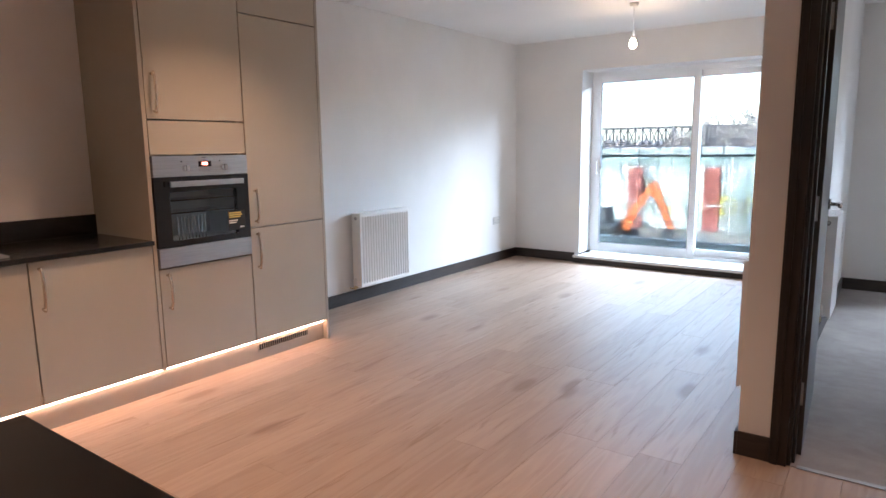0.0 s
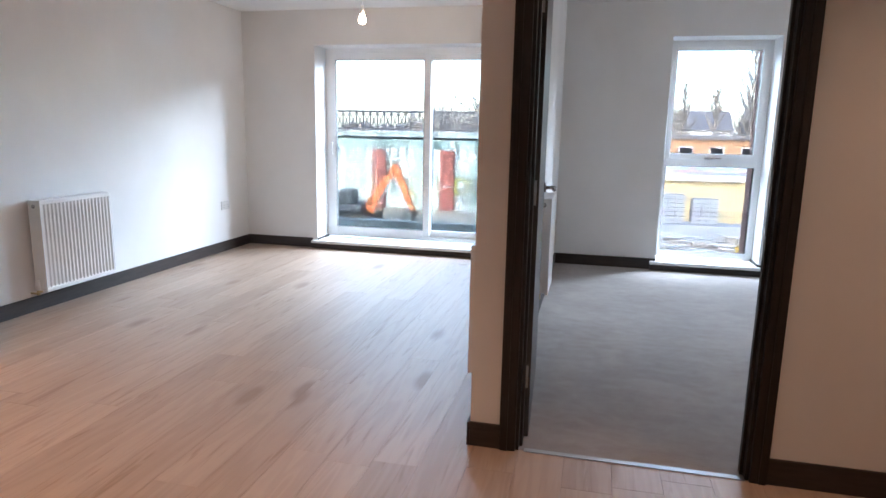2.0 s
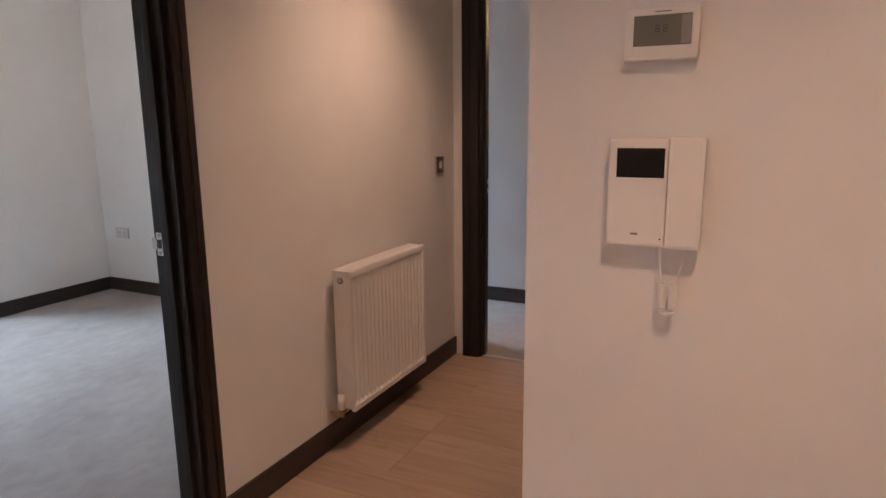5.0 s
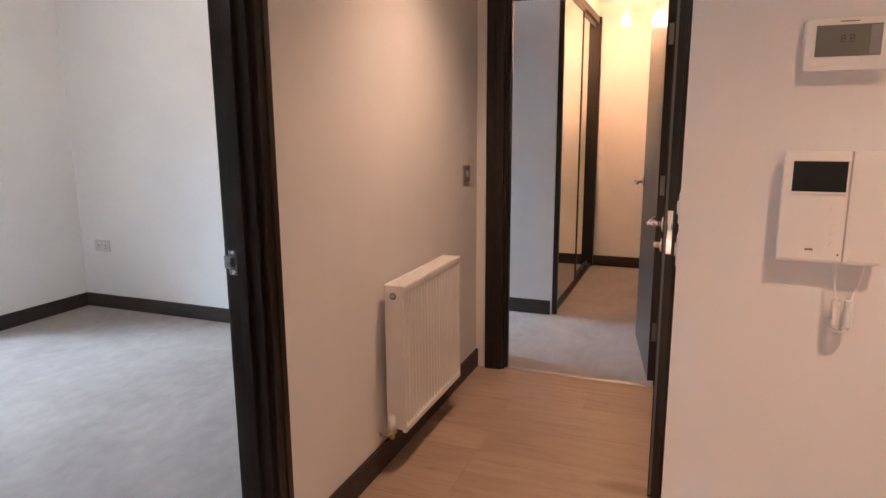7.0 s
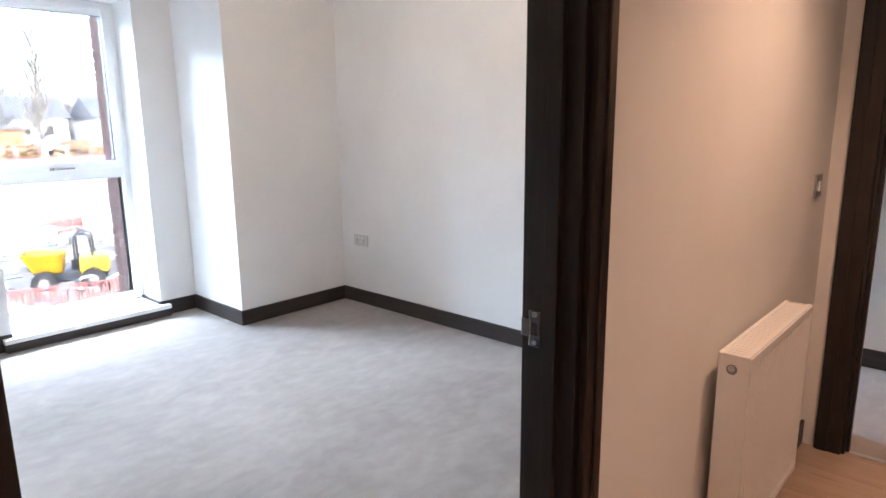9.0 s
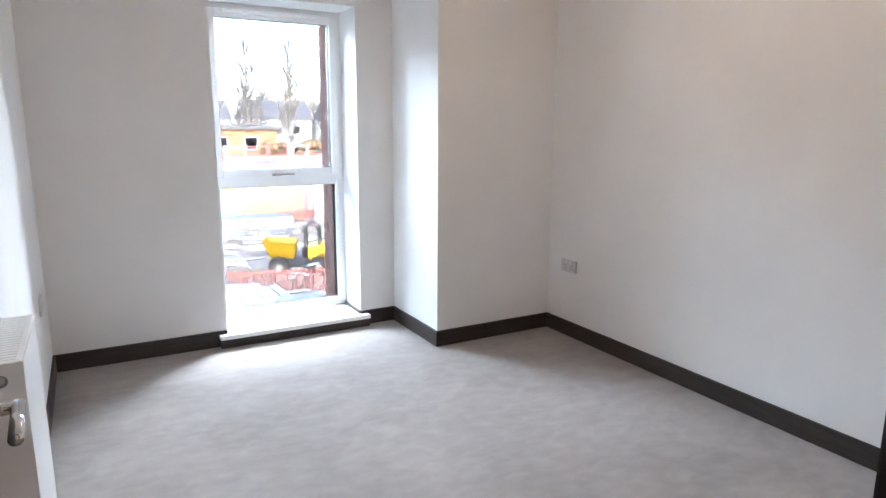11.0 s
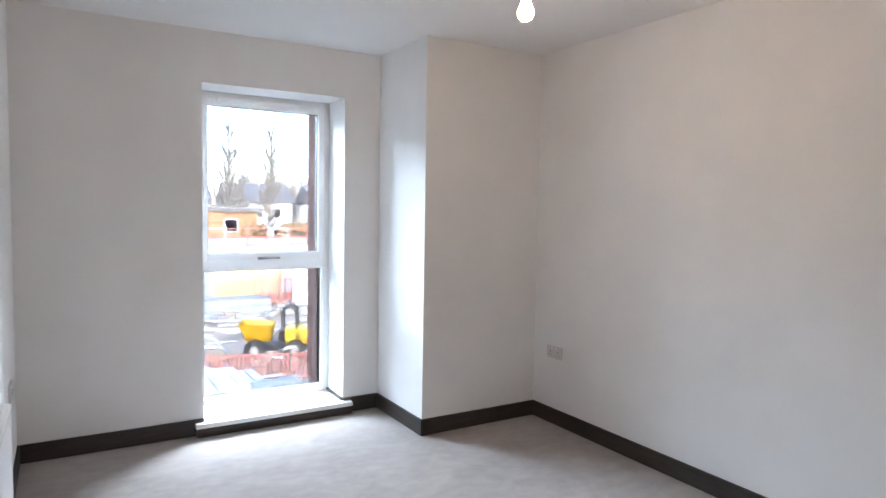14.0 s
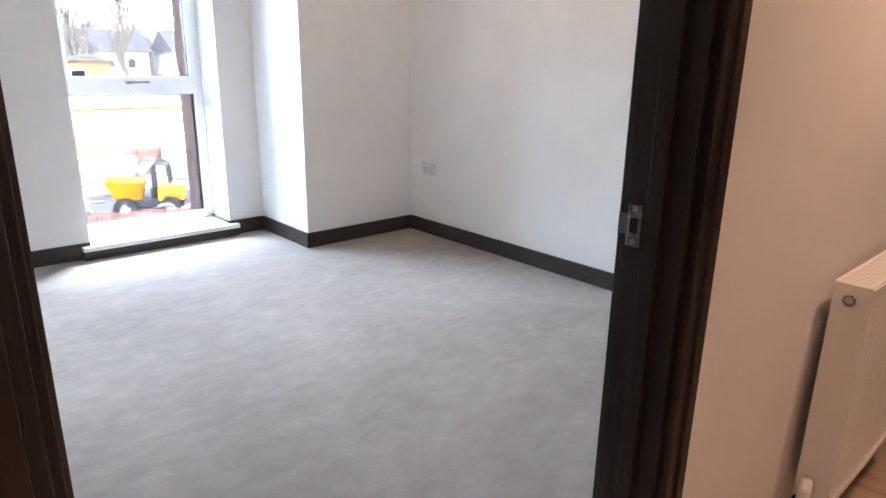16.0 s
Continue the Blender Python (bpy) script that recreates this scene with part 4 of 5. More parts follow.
for c in range(30):
    z = -0.06 + c * 0.075
    # alternate courses turn a header or a stretcher into the reveal
    for me, x, y, turn in ((((bme, 1.465, 7.380, -90), (bme, 1.577, 7.278, 0)) if c % 2 == 0 else ((hbm, 1.465, 7.380, -90), (hbm, 1.465, 7.271, -90), (bme, 1.577, 7.278, 0)))):
        o = new("brick", me)
        o.parent = outer
        o.matrix_basis = pose(x, y, z, 0, 0, turn)

# ---- outdoors ----
class Heap:
    """Collects many small cones, boxes and lumps into one mesh quickly."""

    def __init__(self):
        self.v, self.f = [], []

    def cone(self, p, q, r0, seg, r1):
        d = (q - p).normalized()
        s = d.cross(Vector((0.3, 0.9, 0.1))).normalized()
        t = d.cross(s)
        n = len(self.v)
        for c, r in ((p, r0), (q, r1)):
            for i in range(seg):
                a = 2 * math.pi * i / seg
                self.v.append(c + s * (r * math.cos(a)) + t * (r * math.sin(a)))
        for i in range(seg):
            j = (i + 1) % seg
            self.f.append((n + i, n + j, n + seg + j, n + seg + i))

    def box(self, x0, y0, z0, x1, y1, z1):
        n = len(self.v)
        self.v += [Vector((x, y, z)) for z in (z0, z1) for x, y in ((x0, y0), (x1, y0), (x1, y1), (x0, y1))]
        self.f += [tuple(n + i for i in q) for q in ((3, 2, 1, 0), (4, 5, 6, 7), (0, 1, 5, 4), (1, 2, 6, 5), (2, 3, 7, 6), (3, 0, 4, 7))]

    def lump(self, c, r, h, rg):
        n = len(self.v)
        self.v.append(Vector(c) + Vector((0, 0, -r * h)))
        for z in (-0.45, 0.45):
            for i in range(6):
                a = i * math.pi / 3 + z
                k = r * rg.uniform(0.65, 1.15)
                self.v.append(Vector(c) + Vector((k * math.cos(a), k * math.sin(a), z * r * h)))
        self.v.append(Vector(c) + Vector((0, 0, r * h)))
        for i in range(6):
            j = (i + 1) % 6
            self.f += [(n, n + 1 + j, n + 1 + i), (n + 1 + i, n + 1 + j, n + 7 + j, n + 7 + i), (n + 7 + i, n + 7 + j, n + 13)]

    def mesh(self):
        me = bpy.data.meshes.new("heap")
        me.from_pydata(self.v, [], self.f)
        bm = bmesh.new()
        bm.from_mesh(me)
        bpy.data.meshes.remove(me)
        return bm


G = -4.6
MUD = noisy(mat("muddy_ground", rough=0.9), 0.35, (0.22, 0.165, 0.115), (0.44, 0.36, 0.28), 0.8, 3, (1, 1, 1), 8, dist=0.1)
STONE = noisy(mat("rubble_stone", rough=0.9), 3, (0.25, 0.22, 0.18), (0.42, 0.39, 0.34), 0.4, 30)
RENDER_W = noisy(mat("green_stained_concrete", rough=0.85), 0.35, (0.44, 0.47, 0.41), (0.66, 0.68, 0.62), 0.3, 6, (1, 1, 2.2), 7)
PALEW = noisy(mat("pale_parapet", rough=0.8), 0.6, (0.50, 0.52, 0.50), (0.62, 0.63, 0.60), 0.2, 8)
REDP = noisy(mat("red_brick_pier", rough=0.85), 2, (0.27, 0.075, 0.06), (0.36, 0.11, 0.085), 0.4, 20)
GREENF = noisy(mat("green_site_fence", rough=0.6), 1, (0.22, 0.29, 0.26), (0.33, 0.39, 0.35))
DARKS = mat("dark_steel", (0.05, 0.055, 0.065), 0.5, 0.3)
ORANGE = noisy(mat("orange_paint", rough=0.4), 3, (0.55, 0.10, 0.02), (0.68, 0.15, 0.03))
YELLOW = noisy(mat("yellow_machine_paint", rough=0.4), 3, (0.65, 0.40, 0.02), (0.75, 0.48, 0.03))
TYRE = noisy(mat("tyre_rubber", rough=0.85), 8, (0.02, 0.02, 0.02), (0.05, 0.045, 0.04), 0.4, 30)
PLY = noisy(mat("ochre_ply_hoarding", rough=0.75), 0.8, (0.52, 0.40, 0.20), (0.66, 0.53, 0.30), 0.1, 10)
TERRA = noisy(mat("orange_brown_brick", rough=0.85), 0.5, (0.32, 0.17, 0.085), (0.45, 0.25, 0.13), 0.3, 8)
SLATE = noisy(mat("grey_roof", rough=0.7), 1.5, (0.13, 0.125, 0.125), (0.2, 0.19, 0.185), 0.3, 10)
WHITEH = noisy(mat("white_render", rough=0.8), 0.4, (0.6, 0.59, 0.56), (0.7, 0.69, 0.66))
BARK = noisy(mat("grey_bark", rough=0.9), 3, (0.20, 0.18, 0.155), (0.30, 0.27, 0.235), 0.4, 12, (1, 1, 0.3))
REDB = mat("red_plastic_barrier", (0.42, 0.13, 0.10), 0.6)
BLOCK = noisy(mat("grey_concrete_block", rough=0.9), 2, (0.25, 0.26, 0.27), (0.36, 0.37, 0.38), 0.3, 20)
BLUE = mat("blue_sheet", (0.03, 0.24, 0.42), 0.6)
WOODS = noisy(mat("far_bare_woods", rough=0.95), 0.6, (0.26, 0.235, 0.21), (0.38, 0.345, 0.31), 0.5, 4)
SPRAY_Y = mat("yellow_spray_paint", (0.50, 0.42, 0.05), 0.6)
SPRAY_K = mat("black_spray_paint", (0.03, 0.03, 0.035), 0.6)

gm = bmesh.new()
bmesh.ops.create_grid(gm, x_segments=90, y_segments=90, size=60, matrix=Matrix.Translation((0, 62, G)))
for v in gm.verts:
    if 14 < v.co.y < 44:
        v.co.z += 0.5 * noise.noise((v.co.x * 0.25, v.co.y * 0.25, 0)) + 0.25 * noise.noise((v.co.x * 0.9, v.co.y * 0.9, 3))
for a in ((-1500, -1500, 1500, 2.0), (-1500, 2.0, -60, 1500), (60, 2.0, 1500, 1500), (-60, 122, 60, 1500)):
    vs = [gm.verts.new((x, y, G)) for x, y in ((a[0], a[1]), (a[2], a[1]), (a[2], a[3]), (a[0], a[3]))]
    gm.faces.new(vs)
struct("ground", gm, MUD, "churned muddy building site ground", "ground")

rub = Heap()
rng = random.Random(4)
for i in range(420):
    x, y = rng.uniform(-9, 14), rng.uniform(22, 38)
    if 4.5 < x < 10 and 28 < y < 33:
        continue
    s = rng.uniform(0.08, 0.42)
    rub.box(x, y, G - 0.1, x + s * rng.uniform(0.7, 3.0), y + s, G + 0.25 + s * rng.uniform(0.2, 0.8))
tagged(part("rubble", rub.mesh(), STONE), "heaps of broken stone and timber on the mud", "rubble", "", "stuff")

planks = Heap()
rng = random.Random(14)
for i in range(150):
    p = Vector((rng.uniform(-4, 13), rng.uniform(23, 36.5), G + rng.uniform(0.25, 0.7)))
    a, ln = rng.uniform(0, 3.14), rng.uniform(0.8, 3.0)
    planks.cone(p, p + Vector((math.cos(a), math.sin(a) * 0.6, rng.uniform(-0.1, 0.1))) * ln, 0.07, 4, 0.06)
tagged(part("scrap_timber", planks.mesh(), CONC), "scattered pale timber offcuts on the mud", "timber", "", "stuff")

# retaining wall of the railway, with piers, parapet and fence
VY = 46.0
ret = thing("railway_wall", pose(-14, VY, G), "long green stained railway retaining wall with graffiti", "wall")
part("wall_face", bx(-30, 0, 0, 14.5, 1.2, 3.6), RENDER_W, ret)
part("coping", bx(-30, -0.12, 3.6, 14.5, 1.3, 3.75), PALEW, ret)
for i in range(52):
    x = -20 + i * 0.66
    part("parapet_block", bx(x, -0.05, 3.75, x + 0.50, 0.4, 4.45), PALEW, ret)
part("parapet_back", bx(-30, 0.42, 3.75, 14.5, 0.8, 4.5), DARKS, ret)
for i in range(7):
    x = -17.5 + i * 5.25
    part("brick_pier", bx(x - 0.5, -0.35, 0, x + 0.5, 0.0, 4.35, bevel=0.03), REDP, ret)
for i in range(30):
    x = -28 + i * 1.45
    part("fence_panel", bx(x, 0.9, 4.5, x + 1.38, 0.96, 5.65), GREENF, ret)
    part("fence_post", bx(x - 0.06, 0.86, 4.4, x + 0.02, 0.98, 5.85), DARKS, ret)
part("pipe", cy((-29, -0.35, 2.6), (14.4, -0.35, 1.5), 0.07, 8), PALEW, ret)


def spray_text(body, x, z, size, material, grow, y):
    cu = bpy.data.curves.new("graffiti", "FONT")
    cu.body, cu.size, cu.extrude, cu.offset = body, size, 0.01, grow
    tmp = bpy.data.objects.new("tmp", cu)
    bm = bmesh.new()
    bm.from_mesh(tmp.to_mesh())
    tmp.to_mesh_clear()
    bpy.data.objects.remove(tmp)
    bpy.data.curves.remove(cu)
    part("graffiti_text", bm, material, ret, "sprayed yellow letters with black outline").matrix_basis = pose(x, y, z, 90, 0, 0)


spray_text("DiME", 3.9, 1.2, 1.75, SPRAY_K, 0.09, -0.012)
spray_text("DiME", 3.9, 1.2, 1.75, SPRAY_Y, 0.01, -0.04)
rng = random.Random(9)
for i in range(5):
    cx, cz = -1.6 + i * 1.25 + rng.uniform(-0.2, 0.2), 1.8 + rng.uniform(-0.15, 0.15)
    pts = [(cx + (0.45 + 0.2 * math.sin(3 * a + i)) * math.cos(a), -0.01, cz + 0.75 * math.sin(a + 0.4 * math.sin(2 * a + i))) for a in [k * 0.3 for k in range(int(rng.uniform(14, 20)))]]
    part("graffiti_stroke", sweep(pts, 0.07), SPRAY_K if i % 2 else SPRAY_Y, ret)
rng = random.Random(31)
for i in range(16):
    x, w = rng.uniform(-20, 14), rng.uniform(0.3, 1.1)
    part("damp_streak", bx(x, -0.006, rng.uniform(0.2, 1.5), x + w, 0.0, 3.6), GREENF if i % 2 else CONC, ret)

# truss bridge far away
tr = thing("truss_bridge", pose(-38, 150, 1.0), "long dark steel lattice railway bridge far away", "bridge")
L, N = 64, 36
for z in (0, 4.2):
    part("chord", bx(-L / 2, -0.3, z - 0.25, L / 2 - 22, 0.3, z + 0.25), DARKS, tr)
lat = bmesh.new()
for i in range(23):
    x = -L / 2 + i * L / N
    cyl(lat, (x, 0, 0), (x, 0, 4.2), 0.16, 6)
    cyl(lat, (x, 0, 0), (x + L / N, 0, 4.2), 0.13, 6)
    cyl(lat, (x, 0, 4.2), (x + L / N, 0, 0), 0.13, 6)
tagged(part("lattice", lat, DARKS, tr), kind="stuff")
for x in (-20, 4):
    part("bridge_pier", bx(x - 1, -1, G - 1, x + 1, 1, -0.2), CONC, tr)
shed = thing("industrial_shed", pose(-29, 110, G), "low pale industrial shed beyond the railway", "shed")
part("wall", bx(-14, 0, 0, 8, 12, 4.9), PALEW, shed)
part("roof", bx(-14.4, -0.4, 4.9, 8.4, 12.4, 5.4), WHITEH, shed)
shed2 = thing("brick_building", pose(-27, 98, G), "low red brick building beyond the railway", "building")
part("wall", bx(-3, 0, 0, 7, 8, 5.2), REDP, shed2)
part("roof", bx(-3.3, -0.3, 5.2, 7.3, 8.3, 5.5), PALEW, shed2)
lp = thing("street_lamp", pose(-26.5, 85, G), "tall dark street lamp by the railway", "street lamp")
part("column", cy((0, 0, 0), (0, 0, 7.6), 0.11, 10, 0.07), DARKS, lp)
part("lamp_head", bx(-0.15, -0.9, 7.5, 0.15, 0.1, 7.7, bevel=0.03), DARKS, lp)

# excavator with a folded orange boom
ex = thing("excavator", pose(-11.9, 37.5, G), "orange tracked excavator with raised folded boom", "excavator")


def beam(a, b, w0, w1, t):
    a, b = Vector(a), Vector(b)
    d = (b - a).normalized()
    nrm = Vector((0, 1, 0)).cross(d).normalized()
    bm = bmesh.new()
    f = [bm.verts.new(p + nrm * s * w + Vector((0, u, 0)) * t) for p, w in ((a, w0), (b, w1)) for s in (-1, 1) for u in (-0.5, 0.5)]
    bmesh.ops.convex_hull(bm, input=f)
    return bm


part("boom", beam((-1.6, 0, 0.9), (0.15, 0, 3.65), 0.34, 0.20, 0.4), ORANGE, ex)
part("dipper_arm", beam((0.05, 0, 3.75), (1.25, 0, 1.0), 0.24, 0.14, 0.34), ORANGE, ex)
part("ram", cy((-0.9, -0.25, 1.4), (0.0, -0.25, 2.9), 0.07, 10), CHROME, ex)
part("bucket", beam((1.2, 0, 1.05), (0.75, 0, 0.35), 0.22, 0.4, 0.8), DARKS, ex)
part("upper_body", bx(-3.6, -1.1, 0.8, -1.7, 1.1, 1.35, bevel=0.12), DARKS, ex)
part("cab", bx(-3.2, -1.1, 1.35, -2.3, 0.1, 2.2, bevel=0.12), DARKS, ex)
for y in (-1.25, 0.7):
    part("track", bx(-3.9, y, 0.0, -1.0, y + 0.5, 0.8, bevel=0.25), TYRE, ex)
for k, (x, y) in enumerate(((-9.1, 43.5), (-7.9, 43.8))):
    sv = thing("steel_staging", pose(x, y, G), "leaning grey steel ladder staging by the wall", "ladder", "steel ladders")
    for dx in (0, 0.8):
        part("stile", cy((dx, 0, 0), (dx, 1.2, 2.7), 0.06, 8), BLOCK, sv)
    for i in range(9):
        part("rung", cy((0, 0.12 * i + 0.1, 0.28 * i + 0.2), (0.8, 0.12 * i + 0.1, 0.28 * i + 0.2), 0.05, 6), BLOCK, sv)


# bare winter trees
def bare_tree(x, y, h, seed, spread=0.16, label="tall bare winter poplar tree"):
    rg = random.Random(seed)
    t = thing("tree", pose(x, y, G), label, "tree", "bare trees")
    trunk, crown = bmesh.new(), Heap()
    top = Vector((rg.uniform(-0.4, 0.4), 0, h))
    pts = [Vector((0, 0, 0)).lerp(top, k / 7) + Vector((rg.uniform(-0.15, 0.15), rg.uniform(-0.15, 0.15), 0)) * (k > 0) for k in range(8)]
    for k in range(7):
        cyl(trunk, pts[k], pts[k + 1], 0.26 * (1 - k / 7.4), 8, 0.26 * (1 - (k + 1) / 7.4))
    for k in range(60):
        a = rg.uniform(0.16, 0.95)
        p = pts[min(6, int(a * 7))].lerp(pts[min(7, int(a * 7) + 1)], a * 7 % 1)
        ang = rg.uniform(0, 6.28)
        ln = h * rg.uniform(0.12, 0.34) * (1.15 - a)
        q = p + Vector((math.cos(ang) * spread * 3.2, math.sin(ang) * spread * 3.2, 1.0)).normalized() * ln
        crown.cone(p, q, 0.09, 5, 0.04)
        for j in range(10):
            b = rg.uniform(0.25, 1)
            s = p.lerp(q, b)
            an2 = rg.uniform(0, 6.28)
            e = s + Vector((math.cos(an2) * 0.5, math.sin(an2) * 0.5, 1.0)).normalized() * ln * rg.uniform(0.15, 0.45)
            crown.cone(s, e, 0.038, 4, 0.018)
    part("trunk", trunk, BARK, t, "", True)
    part("crown", crown.mesh(), BARK, t)


bare_tree(15.8, 74, 16.0, 1)
bare_tree(19.6, 73, 15.4, 2)
bare_tree(12.6, 76, 11.0, 3, 0.22)
bare_tree(18.2, 80, 9.5, 5, 0.35, "spreading bare winter tree")
bare_tree(9.4, 80, 12.0, 6, 0.2)
bare_tree(7.0, 84, 9.0, 8, 0.3, "spreading bare winter tree")


# white houses behind the trees
def house(x, y, w, d, label):
    h = thing("house", pose(x, y, G), label, "house", "white houses")
    part("wall", bx(0, 0, 0, w, d, 6.6), WHITEH, h)
    r = bmesh.new()
    a = [r.verts.new(p) for p in ((-0.4, -0.5, 6.5), (w + 0.4, -0.5, 6.5), (w + 0.4, d + 0.5, 6.5), (-0.4, d + 0.5, 6.5), (-0.4, d / 2, 9.3), (w + 0.4, d / 2, 9.3))]
    for f in ((0, 1, 5, 4), (2, 3, 4, 5), (1, 2, 5), (3, 0, 4), (3, 2, 1, 0)):
        r.faces.new([a[i] for i in f])
    part("roof", r, SLATE, h)
    for i in range(int(w / 2.6)):
        for z in (1.2, 4.3):
            wn_ = part("window", bx(1.0 + i * 2.6, -0.06, z, 2.1 + i * 2.6, 0.0, z + 1.3), UPVC, h)
            part("pane", bx(1.08 + i * 2.6, -0.08, z + 0.08, 2.02 + i * 2.6, -0.06, z + 1.22), BLACKGLASS, wn_)
    part("chimney", bx(w * 0.7, d / 2 - 0.4, 8.4, w * 0.7 + 0.8, d / 2 + 0.4, 10.0), TERRA, h)


house(20.5, 96, 9, 8, "white rendered house with grey pitched roof")
house(31.5, 92, 11, 8, "white rendered house with grey pitched roof")
house(13.0, 100, 5.5, 8, "white gabled house behind bare trees")
ter = thing("brick_terrace", pose(3, 66, G), "long low orange brown brick building", "building")
part("wall", bx(-8, 0, 0, 13.5, 6, 5.4), TERRA, ter)
part("roof", bx(-8.3, -0.3, 5.4, 13.8, 6.3, 5.75), SLATE, ter)
for i in range(7):
    wn_ = part("window", bx(-6.5 + i * 2.8, -0.06, 3.4, -5.2 + i * 2.8, 0, 4.7), UPVC, ter)
    part("pane", bx(-6.4 + i * 2.8, -0.08, 3.5, -5.3 + i * 2.8, -0.06, 4.6), BLACKGLASS, wn_)
hdg = Heap()
rng = random.Random(12)
for i in range(500):
    x, y, z = rng.uniform(13, 40), rng.uniform(58, 62), G + rng.uniform(0.2, 4.2)
    s = rng.uniform(0.25, 0.6)
    hdg.lump((x, y, z), s, rng.uniform(0.6, 1.2), rng)
tagged(part("hedge", hdg.mesh(), noisy(mat("brown_hedge", rough=0.9), 2, (0.20, 0.13, 0.06), (0.33, 0.22, 0.11), 0.5, 10)), "brown winter hedge behind the site", "hedge", "", "stuff")
wood = Heap()
rng = random.Random(21)
for i in range(230):
    x, y = rng.uniform(-70, 60), rng.uniform(125, 185)
    bear = x / y
    hh = (9.5 + 4.5 * noise.noise((bear * 9, 0, 0)) + rng.uniform(-2, 2)) * (1.25 if bear > -0.30 else 0.55) * y / 150
    foot = Vector((x, y, G))
    tip = foot + Vector((rng.uniform(-1, 1), 0, hh * 0.8))
    wood.cone(foot, tip, 0.22, 4, 0.05)
    for k in range(30):
        p = foot.lerp(tip, rng.uniform(0.15, 1.0))
        q = p + Vector((rng.uniform(-1, 1), rng.uniform(-0.5, 0.5), rng.uniform(0.3, 1.2))) * hh * 0.2
        wood.cone(p, q, 0.10, 3, 0.04)
        for m_ in range(4):
            a = p.lerp(q, rng.uniform(0.3, 1))
            wood.cone(a, a + Vector((rng.uniform(-1, 1), rng.uniform(-0.4, 0.4), rng.uniform(0.1, 1.0))) * hh * 0.09, 0.07, 3, 0.03)
for i in range(260):
    x, y = rng.uniform(-75, 60), rng.uniform(186, 200)
    wood.lump((x, y, G + rng.uniform(0.5, 5.5)), rng.uniform(1.2, 2.4), 1.2, rng)
tagged(part("far_woods", wood.mesh(), WOODS), "bare woods on the horizon", "woods", "", "stuff")

# ply hoarding, barriers and materials of the building site
ho = thing("site_hoarding", pose(0, 42, G), "ochre plywood site hoarding with white capping", "hoarding")
for i in range(12):
    x = -6 + i * 2.0
    part("ply_panel", bx(x, 0, 0, x + 1.97, 0.05, 3.1), PLY, ho)
part("capping", bx(-6, -0.4, 3.1, 18, 0.6, 3.45), WHITEH, ho)
bar_ = thing("edge_barrier", pose(0, 43.2, G + 3.45), "red and white edge protection barrier", "barrier")
for i in range(18):
    x = 3.4 + i * 1.3
    part("barrier_panel", rect_frame(x, 0.1, x + 1.24, 1.15, 0, 0.04, 0.07, 0), REDB if i % 3 else PALEW, bar_)
    part("barrier_mesh", bx(x + 0.07, 0.01, 0.5, x + 1.17, 0.03, 0.62), REDB, bar_)
    part("barrier_post", cy((x, 0.02, 0), (x, 0.02, 1.3), 0.03, 6), BLOCK, bar_)
slab = thing("raised_deck", pose(9, 44.5, G), "concrete deck behind the hoarding", "deck")
part("slab", bx(-16, 0, 0, 16, 10, 3.4), CONC, slab)


def block_pack(x, y, z, nx, nz, label):
    p = thing("block_pack", pose(x, y, z), label, "block pack", "packs of blocks")
    for i in range(nx):
        for k in range(nz):
            part("block", bx(i * 0.46, 0, k * 0.235, i * 0.46 + 0.43, 1.0, k * 0.235 + 0.205), BLOCK, p)


block_pack(2.2, 37.6, G + 0.95, 6, 7, "pack of grey concrete blocks stacked on a bench")
block_pack(5.4, 37.9, G + 0.95, 3, 6, "smaller pack of grey concrete blocks")
bn = thing("concrete_barrier", pose(1.4, 37.0, G), "long low grey concrete barrier", "barrier")
part("barrier_block", bx(0, 0, 0, 8.2, 1.6, 1.0, bevel=0.06), BLOCK, bn)
cab = thing("site_cabin", pose(11.2, 37.8, G), "white site cabin with blue sheet on its roof", "cabin")
part("cabin_body", bx(0, 0, 0, 5.5, 2.6, 2.9, bevel=0.05), WHITEH, cab)
part("blue_sheet", bx(2.6, -0.3, 2.92, 5.0, 0.9, 3.1, bevel=0.05), BLUE, cab)
part("window", bx(1.2, -0.03, 1.5, 2.4, 0.0, 2.2), DARKS, cab)
rs = thing("red_netting", pose(9.1, 38.2, G), "red safety netting round scaffold", "netting")
for i in range(5):
    part("net_panel", rect_frame(i * 0.42, 0.1, i * 0.42 + 0.36, 1.9, 0, 0.04, 0.05, 0), REDB, rs)
    part("net_band", bx(i * 0.42, 0.0, 0.7, i * 0.42 + 0.36, 0.03, 1.1), REDB, rs)
    part("scaffold_tube", cy((i * 0.42 - 0.03, 0, 0), (i * 0.42 - 0.03, 0, 3.6), 0.03, 6), BLOCK, rs)
for i in range(4):
    f = thing("barrier", pose(3.2 + i * 1.1, 24.6 - i * 0.35, G + 0.1, 0, 0, -14), "orange red plastic site barrier", "barrier", "site barriers")
    part("frame", rect_frame(0, 0.1, 1.05, 0.95, 0, 0.05, 0.08, 0.01), REDB, f)
    for k in range(6):
        part("slat", bx(0.14 + k * 0.14, 0.01, 0.18, 0.19 + k * 0.14, 0.04, 0.88), REDB, f)
    part("foot", bx(0.2, -0.25, 0, 0.3, 0.3, 0.1), REDB, f)
tp = thing("timber_stack", pose(3.0, 21.4, G), "stack of pale timber and white sheets", "timber stack")
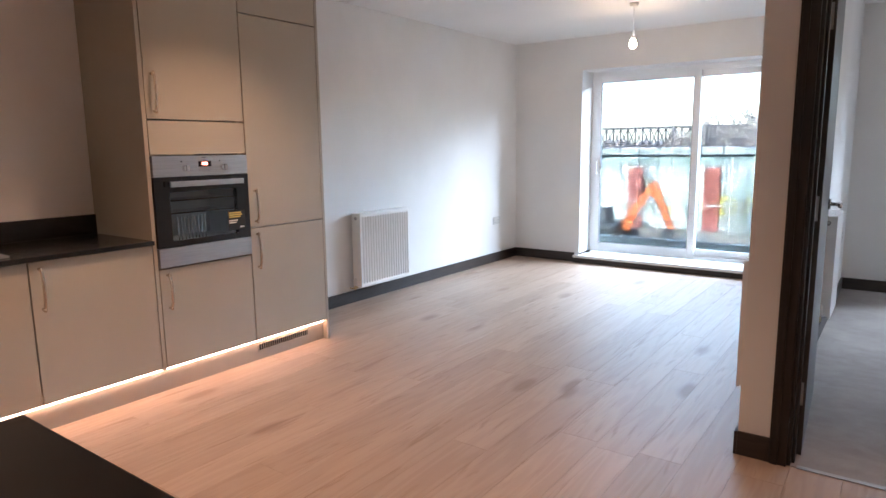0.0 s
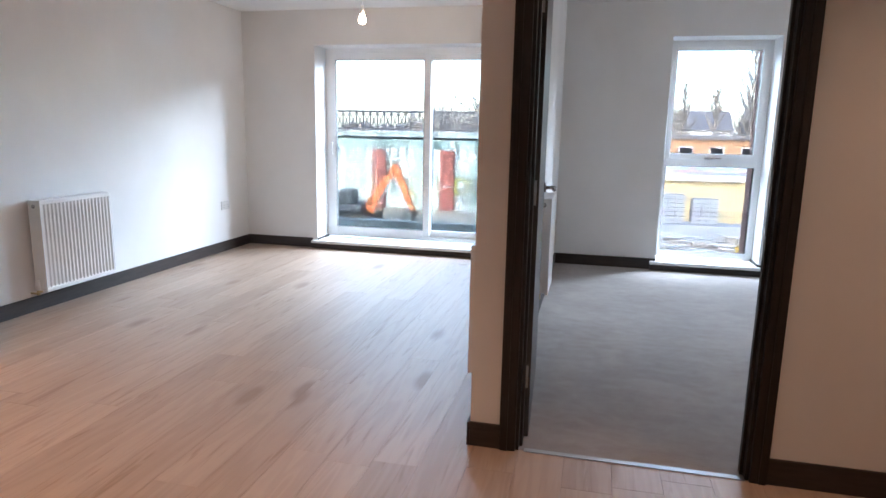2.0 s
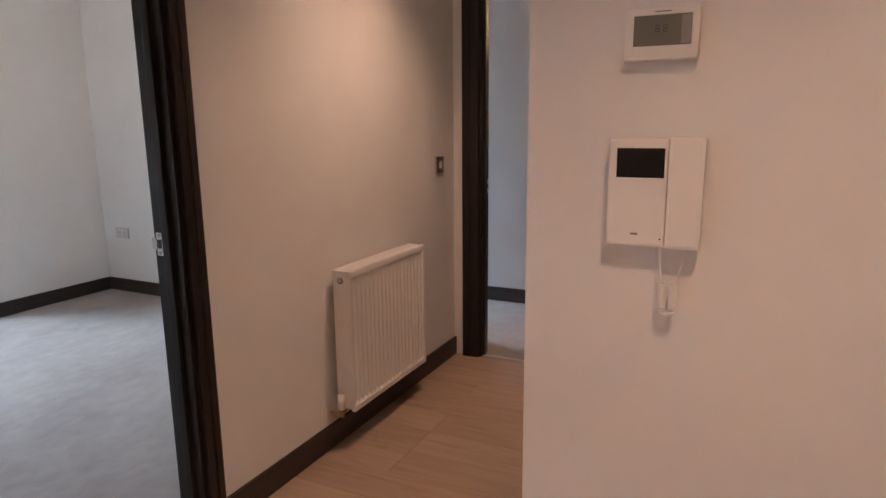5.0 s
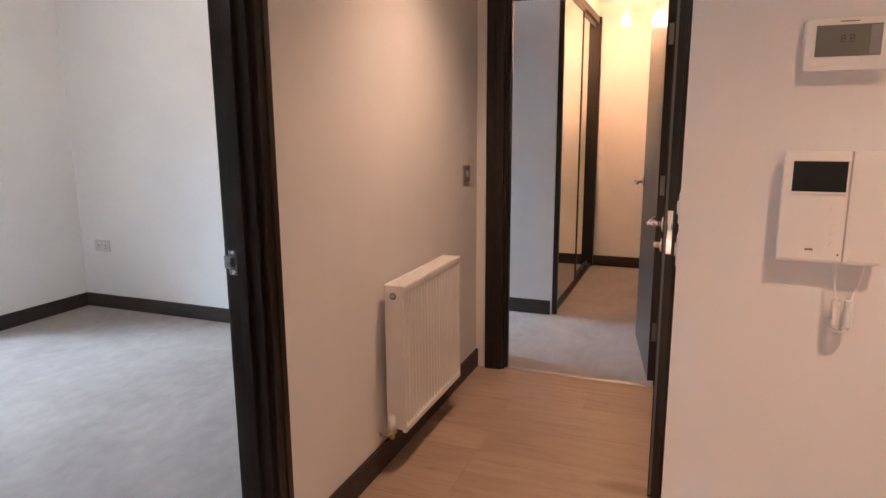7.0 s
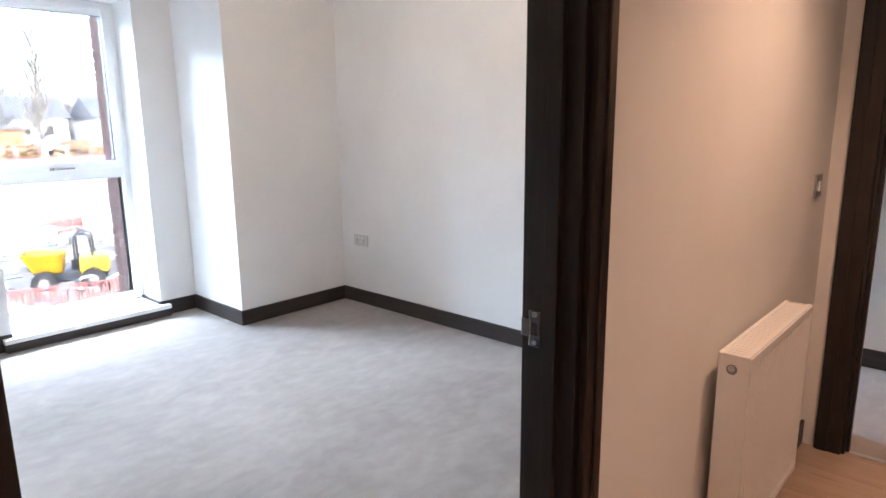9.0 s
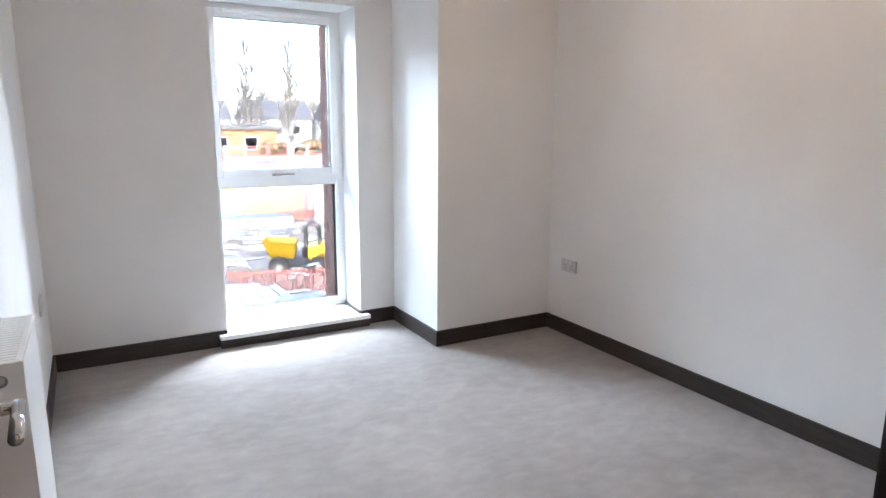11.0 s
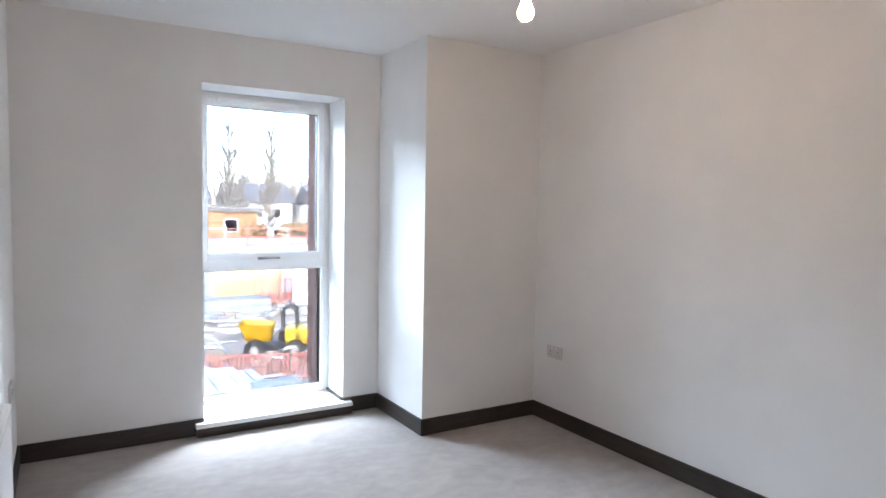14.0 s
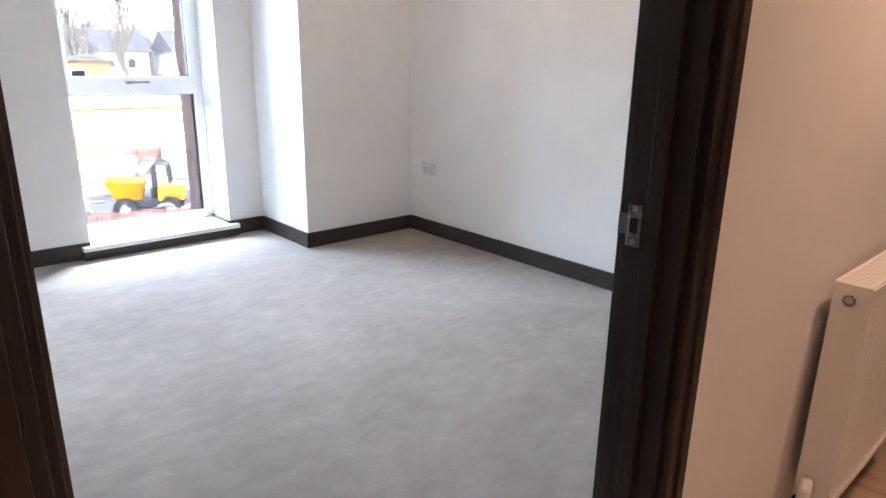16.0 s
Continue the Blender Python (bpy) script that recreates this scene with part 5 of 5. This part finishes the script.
for i in range(7):
    part("board", bx(i * 0.33, rng.uniform(-0.3, 0.3), 0, i * 0.33 + 0.3, 2.6, 0.5 + rng.uniform(0, 0.25)), WHITEH if i % 2 else CONC, tp)
crate = thing("toolbox", pose(4.6, 20.8, G), "grey steel site toolbox with red lamps", "toolbox")
part("box", bx(0, 0, 0, 1.3, 0.8, 0.8, bevel=0.04), BLOCK, crate)
part("lamp", cy((0.4, -0.02, 0.55), (0.4, -0.08, 0.55), 0.09, 12), REDB, crate)
part("lamp", cy((0.9, -0.02, 0.55), (0.9, -0.08, 0.55), 0.09, 12), REDB, crate)

# yellow site dumper
du = thing("site_dumper", pose(7.05, 27.2, G + 0.1, 0, 0, -24) @ Matrix.Scale(0.8, 4), "yellow articulated site dumper with roll bar", "dumper")
sk_ = bmesh.new()
vs = [sk_.verts.new(p) for p in ((-1.75, -0.75, 1.75), (-0.15, -0.75, 1.65), (-0.15, 0.75, 1.65), (-1.75, 0.75, 1.75), (-1.35, -0.45, 0.85), (-0.25, -0.45, 0.85), (-0.25, 0.45, 0.85), (-1.35, 0.45, 0.85))]
for f in ((4, 5, 1, 0), (5, 6, 2, 1), (6, 7, 3, 2), (7, 4, 0, 3), (7, 6, 5, 4)):
    sk_.faces.new([vs[i] for i in f])
bmesh.ops.solidify(sk_, geom=sk_.faces[:], thickness=0.06)
part("skip", sk_, YELLOW, du, "yellow tipping skip")
part("chassis", bx(-1.3, -0.35, 0.45, 1.3, 0.35, 0.85, bevel=0.05), DARKS, du)
en = part("engine_cover", bx(0.45, -0.55, 0.75, 1.6, 0.55, 1.5, bevel=0.08), YELLOW, du)
for i in range(5):
    part("louvre", bx(0.75, -0.565, 0.9 + i * 0.1, 1.45, -0.55, 0.94 + i * 0.1), BLACK, en)
part("seat", bx(0.1, -0.25, 0.9, 0.5, 0.25, 1.35, bevel=0.05), BLACK, du)
for y in (-0.5, 0.5):
    part("roll_bar", sweep([(0.3, y, 0.9), (0.3, y, 2.3), (0.42, y, 2.5), (0.8, y, 2.5), (0.95, y, 2.35), (1.0, y, 1.45)], 0.05), BLACK, du)
part("roll_bar", cy((0.55, -0.5, 2.5), (0.55, 0.5, 2.5), 0.05, 8), BLACK, du)
for x in (-0.95, 0.95):
    for y in (-0.85, 0.5):
        wh = cy((x, y, 0.48), (x, y + 0.35, 0.48), 0.48, 24)
        for k in range(12):
            a = k * math.pi / 6
            box(wh, x + 0.47 * math.cos(a) - 0.05, y, 0.48 + 0.47 * math.sin(a) - 0.05, x + 0.47 * math.cos(a) + 0.05, y + 0.35, 0.48 + 0.47 * math.sin(a) + 0.05)
        wp = part("wheel", wh, TYRE, du)
        part("rim", cy((x, y - 0.01, 0.48), (x, y + 0.36, 0.48), 0.22, 16), STONE, wp)

# ---- oak planks ----
PW, PG = 0.185, 0.0004
floor_parent = struct("floor_oak", bx(XL, YS, -0.0155, PA, YF, -0.0145), JOINT, "pale brushed oak plank floor", "floor")
rng = random.Random(7)
shapes = {}


def plank(x, y0, y1, w=PW):
    key = (round(y1 - y0, 3), round(w, 3))
    if key not in shapes:
        me = bpy.data.meshes.new("plank")
        b = bx(-w / 2 + PG, -(y1 - y0) / 2 + PG, -0.014, w / 2 - PG, (y1 - y0) / 2 - PG, 0.0)
        es = [e for e in b.edges if all(v.co.z > -0.001 for v in e.verts)]
        bmesh.ops.bevel(b, geom=es, offset=0.0007, segments=1, affect="EDGES")
        b.to_mesh(me)
        b.free()
        me.materials.append(OAK)
        shapes[key] = me
    o = new("plank", shapes[key])
    o.parent = floor_parent
    o.location = (x, (y0 + y1) / 2, 0)


def lay(x0, x1, ya, yb):
    n = int(math.ceil((x1 - x0) / PW - 0.01))
    for i in range(n):
        a, b = x0 + i * PW, min(x0 + (i + 1) * PW, x1)
        y = ya - rng.choice((0.0, 0.35, 0.7, 1.05, 1.4))
        while y < yb:
            ln = rng.choice((1.2, 1.5, 1.9, 1.9))
            s, e = max(y, ya), min(y + ln, yb)
            if e - s > 0.02:
                plank((a + b) / 2, s, e, b - a)
            y += ln


XS = XL + PW * 18
lay(XL, XS, YS, YF)
lay(XS, XL + PW * 23, YS, 2.892)
lay(XL + PW * 23, XE + 0.04, YI - 0.09, 2.892)
